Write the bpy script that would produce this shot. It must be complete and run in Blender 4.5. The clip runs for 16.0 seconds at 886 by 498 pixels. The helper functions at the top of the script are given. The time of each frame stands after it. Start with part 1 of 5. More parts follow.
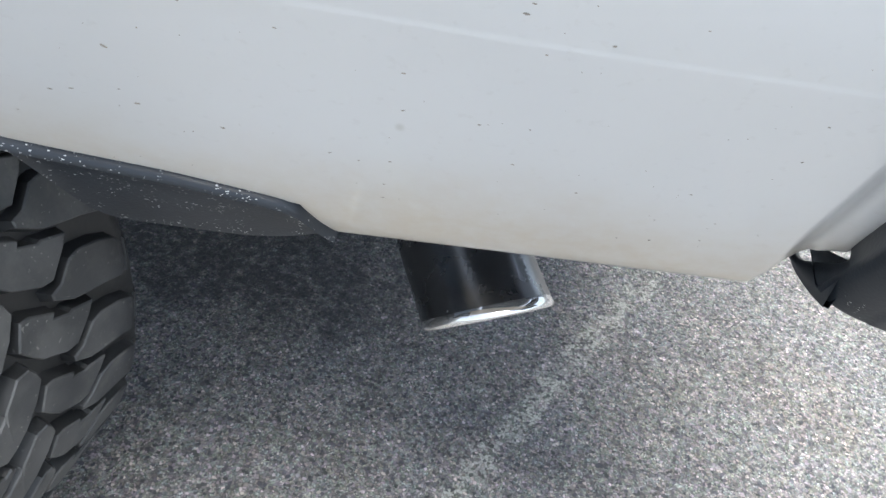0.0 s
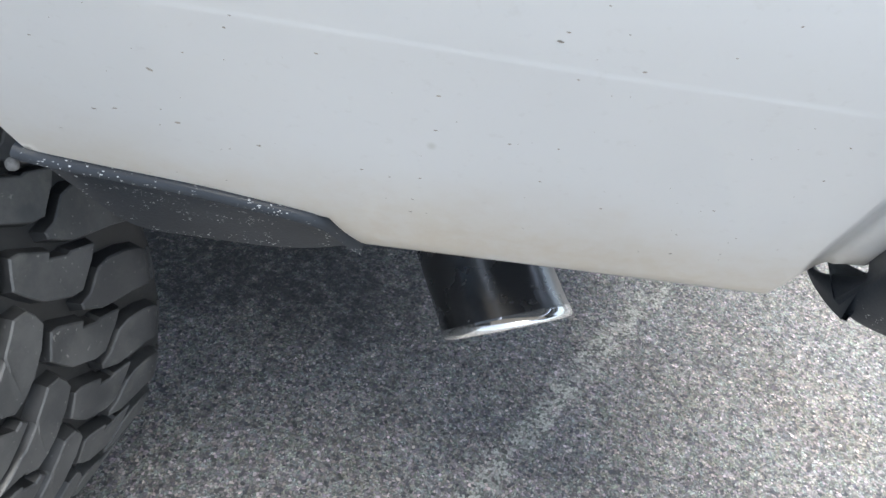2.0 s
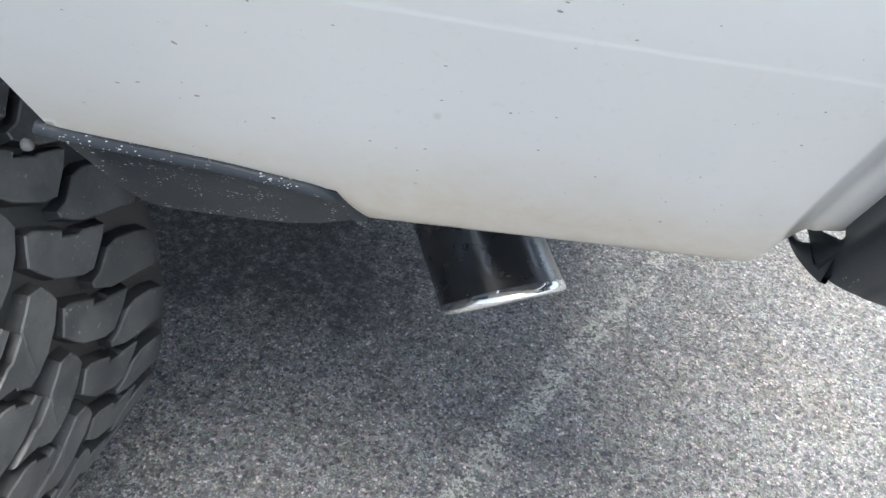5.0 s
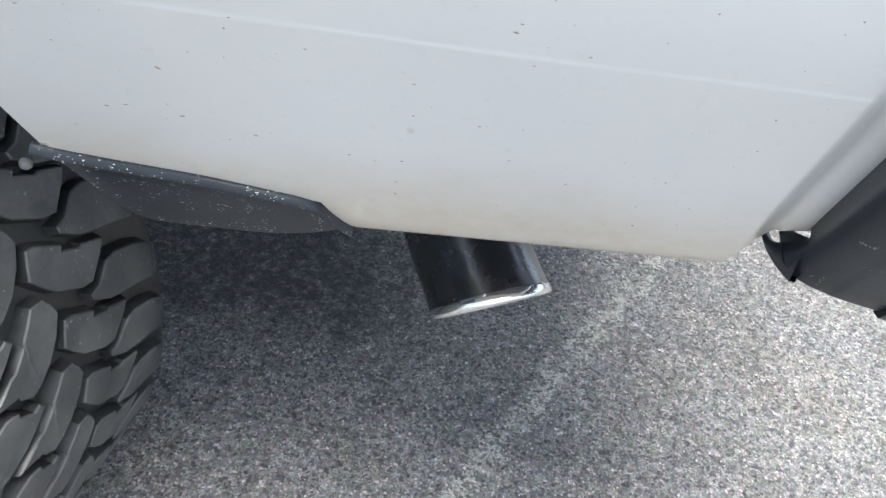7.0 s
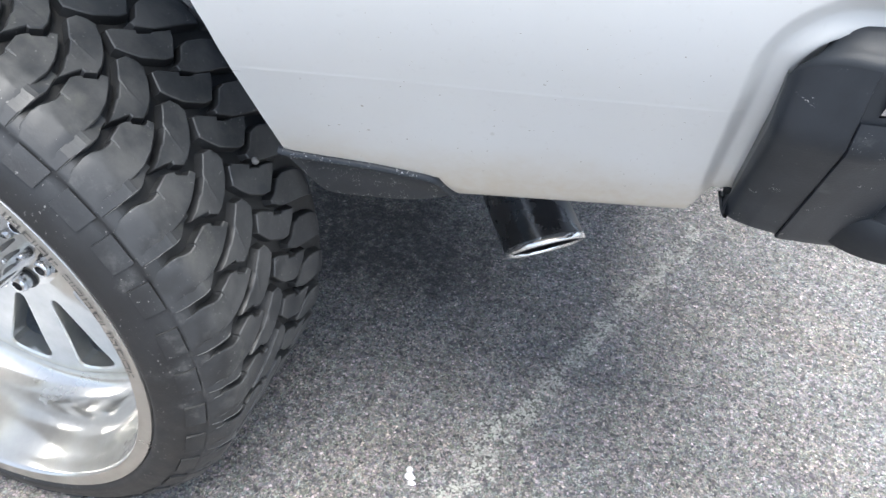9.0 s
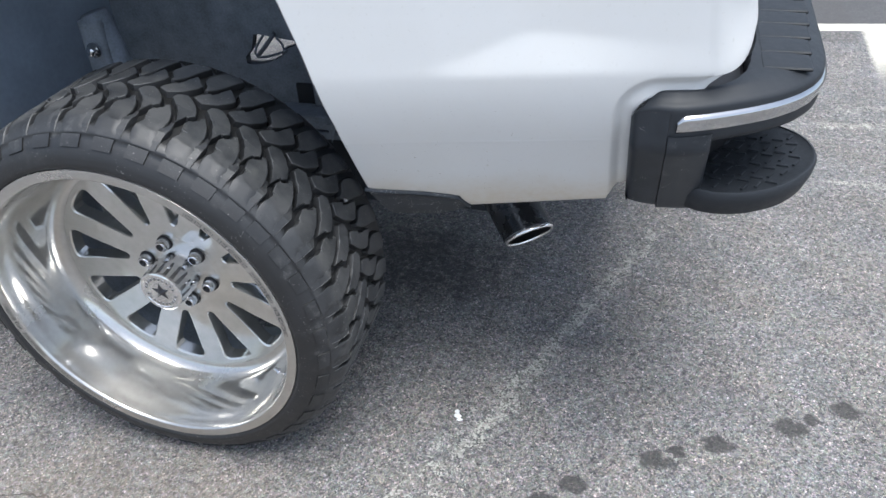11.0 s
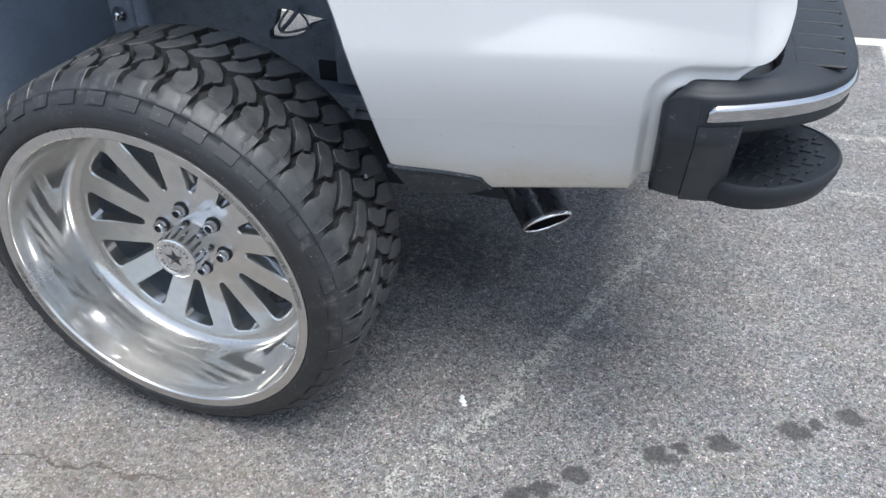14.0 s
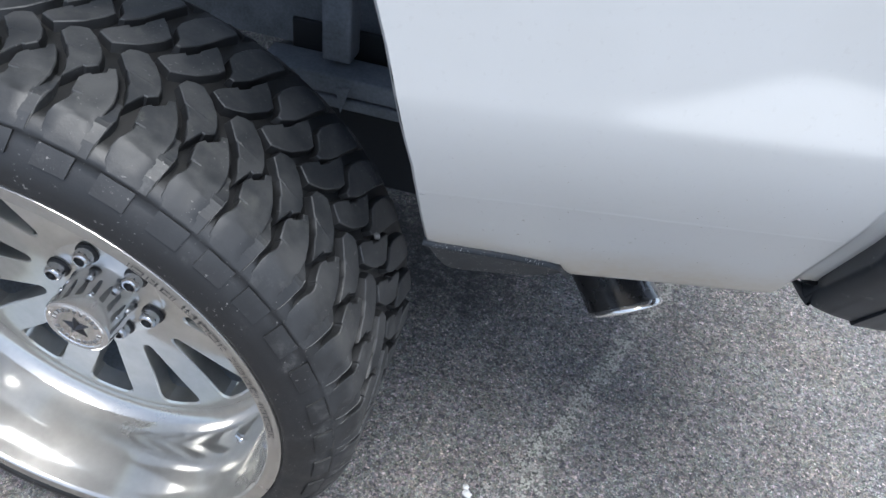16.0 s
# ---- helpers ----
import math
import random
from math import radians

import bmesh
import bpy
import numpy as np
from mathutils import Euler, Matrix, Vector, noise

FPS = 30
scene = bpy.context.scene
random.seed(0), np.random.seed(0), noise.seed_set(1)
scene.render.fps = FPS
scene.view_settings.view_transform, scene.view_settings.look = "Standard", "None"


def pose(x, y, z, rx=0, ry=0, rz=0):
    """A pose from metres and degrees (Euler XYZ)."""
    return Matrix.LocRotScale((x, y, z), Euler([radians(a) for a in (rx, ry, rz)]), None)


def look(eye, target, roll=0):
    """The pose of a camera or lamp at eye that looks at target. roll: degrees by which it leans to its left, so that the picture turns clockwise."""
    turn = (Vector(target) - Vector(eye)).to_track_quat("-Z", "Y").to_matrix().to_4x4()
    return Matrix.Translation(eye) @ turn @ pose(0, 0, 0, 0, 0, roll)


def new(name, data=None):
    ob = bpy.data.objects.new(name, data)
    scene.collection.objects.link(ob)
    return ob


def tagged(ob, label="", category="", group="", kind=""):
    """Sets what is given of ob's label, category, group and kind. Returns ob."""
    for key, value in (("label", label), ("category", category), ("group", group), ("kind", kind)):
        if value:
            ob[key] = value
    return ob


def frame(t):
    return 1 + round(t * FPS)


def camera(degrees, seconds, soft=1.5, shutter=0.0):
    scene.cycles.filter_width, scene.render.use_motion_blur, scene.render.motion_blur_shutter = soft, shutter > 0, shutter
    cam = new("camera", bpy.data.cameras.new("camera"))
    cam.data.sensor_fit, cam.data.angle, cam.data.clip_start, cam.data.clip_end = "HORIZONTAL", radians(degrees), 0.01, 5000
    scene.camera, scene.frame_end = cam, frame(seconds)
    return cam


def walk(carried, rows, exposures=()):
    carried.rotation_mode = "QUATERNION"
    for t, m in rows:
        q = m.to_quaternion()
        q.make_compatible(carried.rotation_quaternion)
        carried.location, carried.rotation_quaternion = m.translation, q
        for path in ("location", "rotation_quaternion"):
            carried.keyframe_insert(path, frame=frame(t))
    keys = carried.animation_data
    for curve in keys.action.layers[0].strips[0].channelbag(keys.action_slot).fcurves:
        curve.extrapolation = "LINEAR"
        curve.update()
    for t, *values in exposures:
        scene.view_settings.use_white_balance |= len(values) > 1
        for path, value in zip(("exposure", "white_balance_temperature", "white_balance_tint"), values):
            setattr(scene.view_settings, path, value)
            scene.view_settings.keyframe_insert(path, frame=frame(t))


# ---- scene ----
from mathutils import geometry

cam = camera(61.0, 16.0)
PATH = [
    (0, (0.769, -0.481, 0.891), (0.531, 1.041, -0.384), 10.0),
    (0.5, (0.768, -0.484, 0.887), (0.526, 1.039, -0.387), 9.9),
    (1, (0.753, -0.49, 0.888), (0.507, 1.032, -0.387), 9.9),
    (1.5, (0.753, -0.49, 0.888), (0.5, 1.03, -0.386), 9.7),
    (2, (0.759, -0.489, 0.9), (0.5, 1.035, -0.369), 9.6),
    (2.5, (0.759, -0.495, 0.896), (0.504, 1.031, -0.371), 9.8),
    (3, (0.761, -0.501, 0.89), (0.519, 1.029, -0.376), 10.4),
    (3.5, (0.759, -0.508, 0.894), (0.529, 1.022, -0.373), 10.9),
    (4, (0.758, -0.513, 0.894), (0.534, 1.017, -0.375), 11.0),
    (6.5, (0.768, -0.525, 0.914), (0.522, 1.011, -0.344), 8.2),
    (7, (0.775, -0.527, 0.915), (0.527, 1.005, -0.346), 8.3),
    (7.5, (0.768, -0.532, 0.915), (0.488, 0.992, -0.349), 8.3),
    (8, (0.775, -0.569, 0.941), (0.396, 0.926, -0.332), 6.3),
    (8.5, (0.8, -0.663, 1.001), (0.386, 0.806, -0.291), 4.5),
    (11, (0.947, -1.292, 1.334), (0.462, 0.272, 0.186), -3.8),
    (11.5, (0.965, -1.305, 1.324), (0.462, 0.249, 0.17), -4.1),
    (12, (0.93, -1.328, 1.315), (0.422, 0.213, 0.146), -3.4),
    (12.5, (0.925, -1.317, 1.314), (0.424, 0.223, 0.14), -2.6),
    (13, (0.93, -1.317, 1.314), (0.442, 0.234, 0.15), -1.9),
    (13.5, (0.91, -1.329, 1.311), (0.43, 0.23, 0.153), -1.2),
    (14, (0.916, -1.316, 1.307), (0.435, 0.246, 0.153), -0.5),
    (14.5, (0.89, -1.318, 1.321), (0.42, 0.253, 0.177), 0.4),
    (15, (0.826, -1.231, 1.336), (0.384, 0.341, 0.182), 1.5),
    (15.5, (0.742, -1.0, 1.297), (0.383, 0.534, 0.065), 4.1),
    (16, (0.597, -0.844, 1.236), (0.373, 0.613, -0.114), 8.3),
]
EXPOSURES = [(0.0, 1.82, 6150, 6), (4.0, 1.82, 6150, 6), (7.5, 1.88, 6150, 6), (8.5, 1.88, 6100, 8), (11.0, 1.22, 5950, 8), (15.0, 1.22, 5900, 8), (16.0, 1.14, 5850, 8)]
walk(cam, [(t, look(eye, target, roll)) for t, eye, target, roll in PATH], EXPOSURES)

# ---- world, sun ----
SUN_DIR = Vector((0.20, -0.20, 1.0)).normalized()
world = bpy.data.worlds.new("sky")
scene.world = world
world.use_nodes = True
wn = world.node_tree
sky = wn.nodes.new("ShaderNodeTexSky")
sky.sky_type = "NISHITA"
sky.sun_disc = False
sky.sun_elevation = math.asin(SUN_DIR.z)
sky.sun_rotation = math.atan2(SUN_DIR.x, SUN_DIR.y)
sky.air_density, sky.dust_density, sky.ozone_density = 1.0, 2.6, 1.0
veil = wn.nodes.new("ShaderNodeHueSaturation")  # thin high cloud pales the blue
veil.inputs["Saturation"].default_value = 0.55
wn.links.new(sky.outputs[0], veil.inputs["Color"])
wn.links.new(veil.outputs[0], wn.nodes["Background"].inputs[0])
wn.nodes["Background"].inputs[1].default_value = 0.105
sun_data = bpy.data.lights.new("sun", "SUN")
sun_data.energy, sun_data.angle, sun_data.color = 1.7, radians(38), (1.0, 0.94, 0.85)
sun = new("sun", sun_data)
sun.matrix_world = look((-3, -3, 9), Vector((-3, -3, 9)) - SUN_DIR)


# ---- materials ----
class Mat:
    """A small builder for node materials."""

    def __init__(self, name, colour=(0.5, 0.5, 0.5), rough=0.5, metal=0.0, coat=0.0):
        self.m = bpy.data.materials.new(name)
        self.m.use_nodes = True
        self.t = self.m.node_tree
        self.b = self.t.nodes["Principled BSDF"]
        self.b.inputs["Base Color"].default_value = (*colour, 1)
        self.b.inputs["Roughness"].default_value = rough
        self.b.inputs["Metallic"].default_value = metal
        self.b.inputs["Coat Weight"].default_value = coat
        self.b.inputs["Coat Roughness"].default_value = 0.04
        self.pos = self.n("ShaderNodeTexCoord").outputs["Object"]

    def n(self, kind, **vals):
        node = self.t.nodes.new(kind)
        for k, v in vals.items():
            setattr(node, k, v)
        return node

    def link(self, a, b):
        self.t.links.new(a, b)

    def noise(self, scale, detail=3.0, rough=0.55, pos=None):
        x = self.n("ShaderNodeTexNoise")
        x.inputs["Scale"].default_value, x.inputs["Detail"].default_value, x.inputs["Roughness"].default_value = scale, detail, rough
        self.link(pos or self.pos, x.inputs["Vector"])
        return x.outputs["Fac"]

    def voronoi(self, scale, feature="F1", out="Color", pos=None):
        x = self.n("ShaderNodeTexVoronoi", feature=feature)
        x.inputs["Scale"].default_value = scale
        self.link(pos or self.pos, x.inputs["Vector"])
        return x.outputs[out]

    def ramp(self, fac, *stops):
        x = self.n("ShaderNodeValToRGB")
        e = x.color_ramp.elements
        while len(e) < len(stops):
            e.new(0.5)
        for el, (p, c) in zip(e, stops):
            el.position = p
            el.color = (*c, 1) if len(c) == 3 else c
        self.link(fac, x.inputs[0])
        return x.outputs[0]

    def step(self, fac, a, b, lo=0.0, hi=1.0):
        x = self.n("ShaderNodeMapRange", interpolation_type="SMOOTHSTEP")
        self.link(fac, x.inputs[0])
        for i, v in enumerate((a, b, lo, hi)):
            x.inputs[i + 1].default_value = v
        return x.outputs[0]

    def math(self, op, a, b=None, c=None):
        x = self.n("ShaderNodeMath", operation=op)
        for i, v in enumerate((a, b, c)):
            if v is None:
                continue
            if isinstance(v, (int, float)):
                x.inputs[i].default_value = v
            else:
                self.link(v, x.inputs[i])
        return x.outputs[0]

    def mix(self, fac, a, b, blend="MIX"):
        x = self.n("ShaderNodeMix", data_type="RGBA", blend_type=blend)
        for sock, v in ((x.inputs[0], fac), (x.inputs[6], a), (x.inputs[7], b)):
            if isinstance(v, (int, float)):
                sock.default_value = v
            elif isinstance(v, tuple):
                sock.default_value = (*v, 1)
            else:
                self.link(v, sock)
        return x.outputs[2]

    def n_rgb(self, sock):
        x = self.n("ShaderNodeCombineColor")
        for i in range(3):
            self.link(sock, x.inputs[i])
        return x.outputs[0]

    def colour(self, sock):
        self.link(sock, self.b.inputs["Base Color"])

    def rough(self, sock):
        self.link(sock, self.b.inputs["Roughness"])

    def bump(self, height, strength=0.3, distance=0.002):
        x = self.n("ShaderNodeBump")
        x.inputs["Strength"].default_value, x.inputs["Distance"].default_value = strength, distance
        self.link(height, x.inputs["Height"])
        self.link(x.outputs[0], self.b.inputs["Normal"])


def asphalt_material():
    m = Mat("asphalt", rough=0.85)
    cell = m.voronoi(230)
    sep = m.n("ShaderNodeSeparateColor")
    m.link(cell, sep.inputs[0])
    grain = m.ramp(sep.outputs[0], (0.0, (0.034, 0.034, 0.035)), (0.22, (0.066, 0.065, 0.066)), (0.55, (0.110, 0.108, 0.107)), (0.86, (0.165, 0.161, 0.156)), (0.95, (0.21, 0.205, 0.198)), (1.0, (0.29, 0.284, 0.272)))
    joint = m.step(m.voronoi(230, "DISTANCE_TO_EDGE", "Distance"), 0.02, 0.11, 0.75, 0.0)
    grain = m.mix(joint, grain, (0.036, 0.036, 0.038))
    fine = m.voronoi(480)
    sep2 = m.n("ShaderNodeSeparateColor")
    m.link(fine, sep2.inputs[0])
    fine_c = m.ramp(sep2.outputs[1], (0.0, (0.050, 0.049, 0.050)), (0.5, (0.097, 0.095, 0.095)), (0.9, (0.150, 0.147, 0.143)), (1.0, (0.23, 0.226, 0.217)))
    pick = m.step(sep.outputs[1], 0.52, 0.54)
    base = m.mix(pick, grain, fine_c)
    pits = m.math("MULTIPLY", m.step(m.noise(105, 4, 0.65), 0.57, 0.64), 0.55)
    base = m.mix(pits, base, (0.022, 0.022, 0.024))
    base = m.mix(0.11, base, cell, "SOFT_LIGHT")
    clump = m.step(m.noise(62, 4, 0.7), 0.34, 0.66, 0.71, 1.32)
    base = m.mix(1.0, base, m.n_rgb(clump), "MULTIPLY")
    blot = m.step(m.noise(13, 4, 0.6), 0.30, 0.66, 0.84, 1.06)
    base = m.mix(1.0, base, m.n_rgb(blot), "MULTIPLY")
    warm = m.step(m.noise(5.5, 3), 0.35, 0.65)
    base = m.mix(1.0, base, m.mix(warm, (1.0, 1.0, 1.0), (1.035, 1.0, 0.955)), "MULTIPLY")
    tone = m.step(m.noise(2.6, 4, 0.6), 0.3, 0.7, 1.64, 1.92)
    base = m.mix(1.0, base, m.n_rgb(tone), "MULTIPLY")
    xyz = m.n("ShaderNodeSeparateXYZ")
    m.link(m.pos, xyz.inputs[0])
    X, Y = xyz.outputs[0], xyz.outputs[1]
    # worn white paint lines: speckles left in the surface
    wob = m.math("MULTIPLY", m.math("SUBTRACT", m.noise(9, 3), 0.5), 0.05)

    def strip(ax, ay, bx, by, half, lo, hi):
        """A mask of a painted strip from a to b."""
        length = math.hypot(bx - ax, by - ay)
        ux, uy = (bx - ax) / length, (by - ay) / length
        along = m.math("ADD", m.math("MULTIPLY", m.math("SUBTRACT", X, ax), ux), m.math("MULTIPLY", m.math("SUBTRACT", Y, ay), uy))
        side = m.math("ABSOLUTE", m.math("ADD", wob, m.math("ADD", m.math("MULTIPLY", m.math("SUBTRACT", X, ax), -uy), m.math("MULTIPLY", m.math("SUBTRACT", Y, ay), ux))))
        k = m.step(side, half * 0.35, half * 1.5, 1.0, 0.0)
        e = m.math("MULTIPLY", m.step(along, -0.05, 0.06), m.step(along, length - 0.05, length + 0.06, 1.0, 0.0))
        return m.math("MULTIPLY", m.math("MULTIPLY", k, e), 1.0), lo, hi

    speck = m.math("MULTIPLY", sep.outputs[2], m.step(m.noise(38, 3, 0.65), 0.3, 0.65))
    patchy = m.step(m.noise(17, 4, 0.6), 0.38, 0.62, 0.36, 0.82)
    for args in (
        (0.585, -0.33, 1.02, 0.76, 0.034, 0.45, 0.60),
        (1.54, 1.58, 2.1, 1.61, 0.035, 0.40, 0.66),
        (1.60, 1.70, 2.1, 1.85, 0.035, 0.48, 0.72),
        (0.50, -0.50, 0.74, 0.08, 0.075, 0.52, 0.80),
        (1.52, 1.14, 1.85, 1.15, 0.035, 0.50, 0.72),
        (-0.5, -0.64, -0.15, -0.62, 0.035, 0.46, 0.66),
    ):
        mask, lo, hi = strip(*args)
        f = m.step(m.math("ADD", m.math("MULTIPLY", speck, 0.75), m.math("MULTIPLY", m.math("SUBTRACT", mask, 1.0), 0.8)), lo - 0.3, hi - 0.3)
        f = m.math("MULTIPLY", f, m.math("SUBTRACT", 1.0, m.math("MULTIPLY", joint, 0.8)))
        base = m.mix(m.math("MULTIPLY", m.math("MULTIPLY", f, mask), patchy), base, (0.50, 0.49, 0.43))
    # the kept cream line of the next bay, its corner, and the newer dark paving beyond it
    ragged = m.math("MULTIPLY", m.math("SUBTRACT", m.noise(40, 4), 0.5), 0.03)
    far = m.math("ADD", m.math("SUBTRACT", Y, m.math("MULTIPLY", X, 0.095)), m.math("MULTIPLY", ragged, 0.4))
    beyond = m.step(far, 2.590, 2.602)
    base = m.mix(m.math("MULTIPLY", beyond, 0.8), base, (0.062, 0.062, 0.066))
    patch = m.math("MULTIPLY", m.step(far, 2.30, 2.36), m.math("MULTIPLY", m.step(X, 1.64, 1.70), m.step(X, 1.86, 1.90, 1.0, 0.0)))
    base = m.mix(m.math("MULTIPLY", m.math("MULTIPLY", patch, m.step(m.noise(60, 3), 0.35, 0.6)), 0.6), base, (0.075, 0.07, 0.068))
    cross = m.math("MULTIPLY", m.step(far, 2.484, 2.492), m.step(far, 2.588, 2.594, 1.0, 0.0))
    cross = m.math("MULTIPLY", cross, m.step(m.math("ADD", X, ragged), 2.0, 2.02, 1.0, 0.0))
    side = m.math("ADD", m.math("SUBTRACT", X, m.math("MULTIPLY", Y, 0.06)), ragged)
    down = m.math("MULTIPLY", m.math("MULTIPLY", m.step(side, 1.735, 1.765), m.step(side, 1.855, 1.865, 1.0, 0.0)), m.math("MULTIPLY", m.step(far, 2.588, 2.594, 1.0, 0.0), m.step(Y, 1.95, 2.4)))
    cream = m.math("MULTIPLY", m.math("MAXIMUM", cross, down), m.step(m.noise(95, 3), 0.30, 0.42, 0.55, 0.95))
    base = m.mix(cream, base, (0.60, 0.565, 0.48))
    # a hairline crack
    bend = m.math("ADD", m.math("MULTIPLY", m.math("SUBTRACT", m.noise(6, 2), 0.5), 0.10), m.math("MULTIPLY", m.math("SUBTRACT", m.noise(45, 3), 0.5), 0.03))
    off = m.math("ABSOLUTE", m.math("ADD", m.math("SUBTRACT", Y, m.math("MULTIPLY", X, 0.115)), m.math("ADD", bend, 0.522)))
    crack = m.math("MULTIPLY", m.step(off, 0.0012, 0.0045, 0.85, 0.0), m.step(X, 0.05, 0.12, 1.0, 0.0))
    base = m.mix(crack, base, (0.02, 0.02, 0.02))
    # old oil round the wheel's and exhaust's spot, under-truck shade painted in
    oil_shade = m.math("SQRT", m.math("ADD", m.math("POWER", m.math("DIVIDE", m.math("SUBTRACT", X, 0.27), 0.36), 2.0), m.math("POWER", m.math("DIVIDE", m.math("SUBTRACT", Y, 0.44), 0.20), 2.0)))
    oil_shade = m.math("ADD", oil_shade, m.math("MULTIPLY", m.math("SUBTRACT", m.noise(11, 5, 0.65), 0.5), 1.6))
    oil_shade = m.math("MULTIPLY", m.step(oil_shade, 0.55, 1.15, 1.0, 0.0), m.step(m.noise(42, 4, 0.65), 0.3, 0.6, 0.35, 0.8))
    base = m.mix(oil_shade, base, (0.028, 0.028, 0.031))
    # brown dirt washed up along the crack
    silt = m.math("SQRT", m.math("ADD", m.math("POWER", m.math("DIVIDE", m.math("SUBTRACT", X, 0.02), 0.55), 2.0), m.math("POWER", m.math("DIVIDE", m.math("ADD", Y, 0.56), 0.24), 2.0)))
    silt = m.math("ADD", silt, m.math("MULTIPLY", m.math("SUBTRACT", m.noise(9, 5, 0.65), 0.5), 1.2))
    silt = m.math("MULTIPLY", m.step(silt, 0.4, 1.2, 1.0, 0.0), m.step(m.noise(70, 4, 0.65), 0.3, 0.65, 0.10, 0.42))
    base = m.mix(silt, base, (0.20, 0.160, 0.120))
    # drips of oil
    jag = m.math("MULTIPLY", m.math("SUBTRACT", m.noise(30, 3), 0.5), 0.055)
    for sx, sy, rx, ry in STAINS:
        d = m.math("SQRT", m.math("ADD", m.math("POWER", m.math("DIVIDE", m.math("SUBTRACT", X, sx), rx), 2.0), m.math("POWER", m.math("DIVIDE", m.math("SUBTRACT", Y, sy), ry), 2.0)))
        f = m.step(m.math("ADD", d, m.math("DIVIDE", jag, min(rx, ry))), 0.7, 1.2, 0.80, 0.0)
        base = m.mix(f, base, (0.035, 0.034, 0.034))
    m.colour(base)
    m.bump(m.math("SUBTRACT", sep.outputs[0], joint), 0.22, 0.002)
    return m.m


STAINS = [(0.704, -0.389, 0.03, 0.02), (0.766, -0.348, 0.045, 0.022), (0.825, -0.314, 0.03, 0.02), (0.879, -0.265, 0.034, 0.026), (1.045, -0.156, 0.033, 0.026),
          (1.091, -0.128, 0.018, 0.014), (1.173, -0.085, 0.03, 0.026), (1.332, -0.001, 0.038, 0.028), (1.376, 0.031, 0.018, 0.014), (1.455, 0.073, 0.034, 0.026)]


def simple(name, colour, rough, metal=0.0, coat=0.0, scale=40, vary=0.12, bump=0.0, bump_scale=400, bump_dist=0.0005):
    """A plain material with uneven tone and sheen at two scales."""
    m = Mat(name, colour, rough, metal, coat)
    f = m.math("ADD", m.math("MULTIPLY", m.noise(scale, 4), 0.6), m.math("MULTIPLY", m.noise(scale * 9, 3), 0.4))
    lo = tuple(c * (1 - vary) for c in colour)
    hi = tuple(min(1.0, c * (1 + vary)) for c in colour)
    m.colour(m.ramp(f, (0.3, lo), (0.7, hi)))
    m.rough(m.step(f, 0.3, 0.7, max(0.0, rough * 0.85), min(1.0, rough * 1.15)))
    if bump:
        m.bump(m.noise(bump_scale, 2), bump, bump_dist)
    return m.m


ASPHALT = asphalt_material()


def paint_material():
    m = Mat("white_paint", (0.78, 0.79, 0.80), 0.32, 0.0, 0.5)
    f = m.noise(6, 5, 0.6)
    g = m.noise(160, 3)
    dust = m.math("MULTIPLY", m.step(f, 0.2, 0.9), 0.3)
    c = m.mix(dust, (0.70, 0.708, 0.712), (0.63, 0.61, 0.56))
    c = m.mix(m.math("MULTIPLY", m.step(g, 0.60, 0.75), 0.12), c, (0.45, 0.43, 0.40))
    spot = m.n("ShaderNodeTexVoronoi")
    spot.inputs["Scale"].default_value = 34
    warp = m.n("ShaderNodeMapping")
    warp.inputs["Scale"].default_value = (1.0, 1.0, 0.55)
    m.link(m.pos, warp.inputs[0])
    m.link(warp.outputs[0], spot.inputs["Vector"])
    lot = m.n("ShaderNodeSeparateColor")
    m.link(spot.outputs["Color"], lot.inputs[0])
    size = m.math("MULTIPLY", lot.outputs[1], 0.08)
    smear = m.math("MULTIPLY", m.step(m.math("SUBTRACT", spot.outputs["Distance"], size), -0.06, 0.03, 0.42, 0.0), m.step(lot.outputs[0], 0.62, 0.70))
    c = m.mix(smear, c, (0.42, 0.415, 0.36))
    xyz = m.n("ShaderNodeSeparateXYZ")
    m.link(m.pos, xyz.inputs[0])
    # tan dust low on the side, warm ground bounce mixed into its colour
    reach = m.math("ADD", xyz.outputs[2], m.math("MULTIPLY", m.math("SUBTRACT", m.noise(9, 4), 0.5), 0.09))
    road_bounce = m.math("MULTIPLY", m.step(reach, 0.612, 0.725, 1.0, 0.0), m.step(m.noise(70, 4, 0.65), 0.25, 0.75, 0.55, 0.85))
    c = m.mix(road_bounce, c, (0.56, 0.485, 0.375))
    m.colour(c)
    m.rough(m.step(f, 0.1, 0.95, 0.26, 0.4))
    return m.m


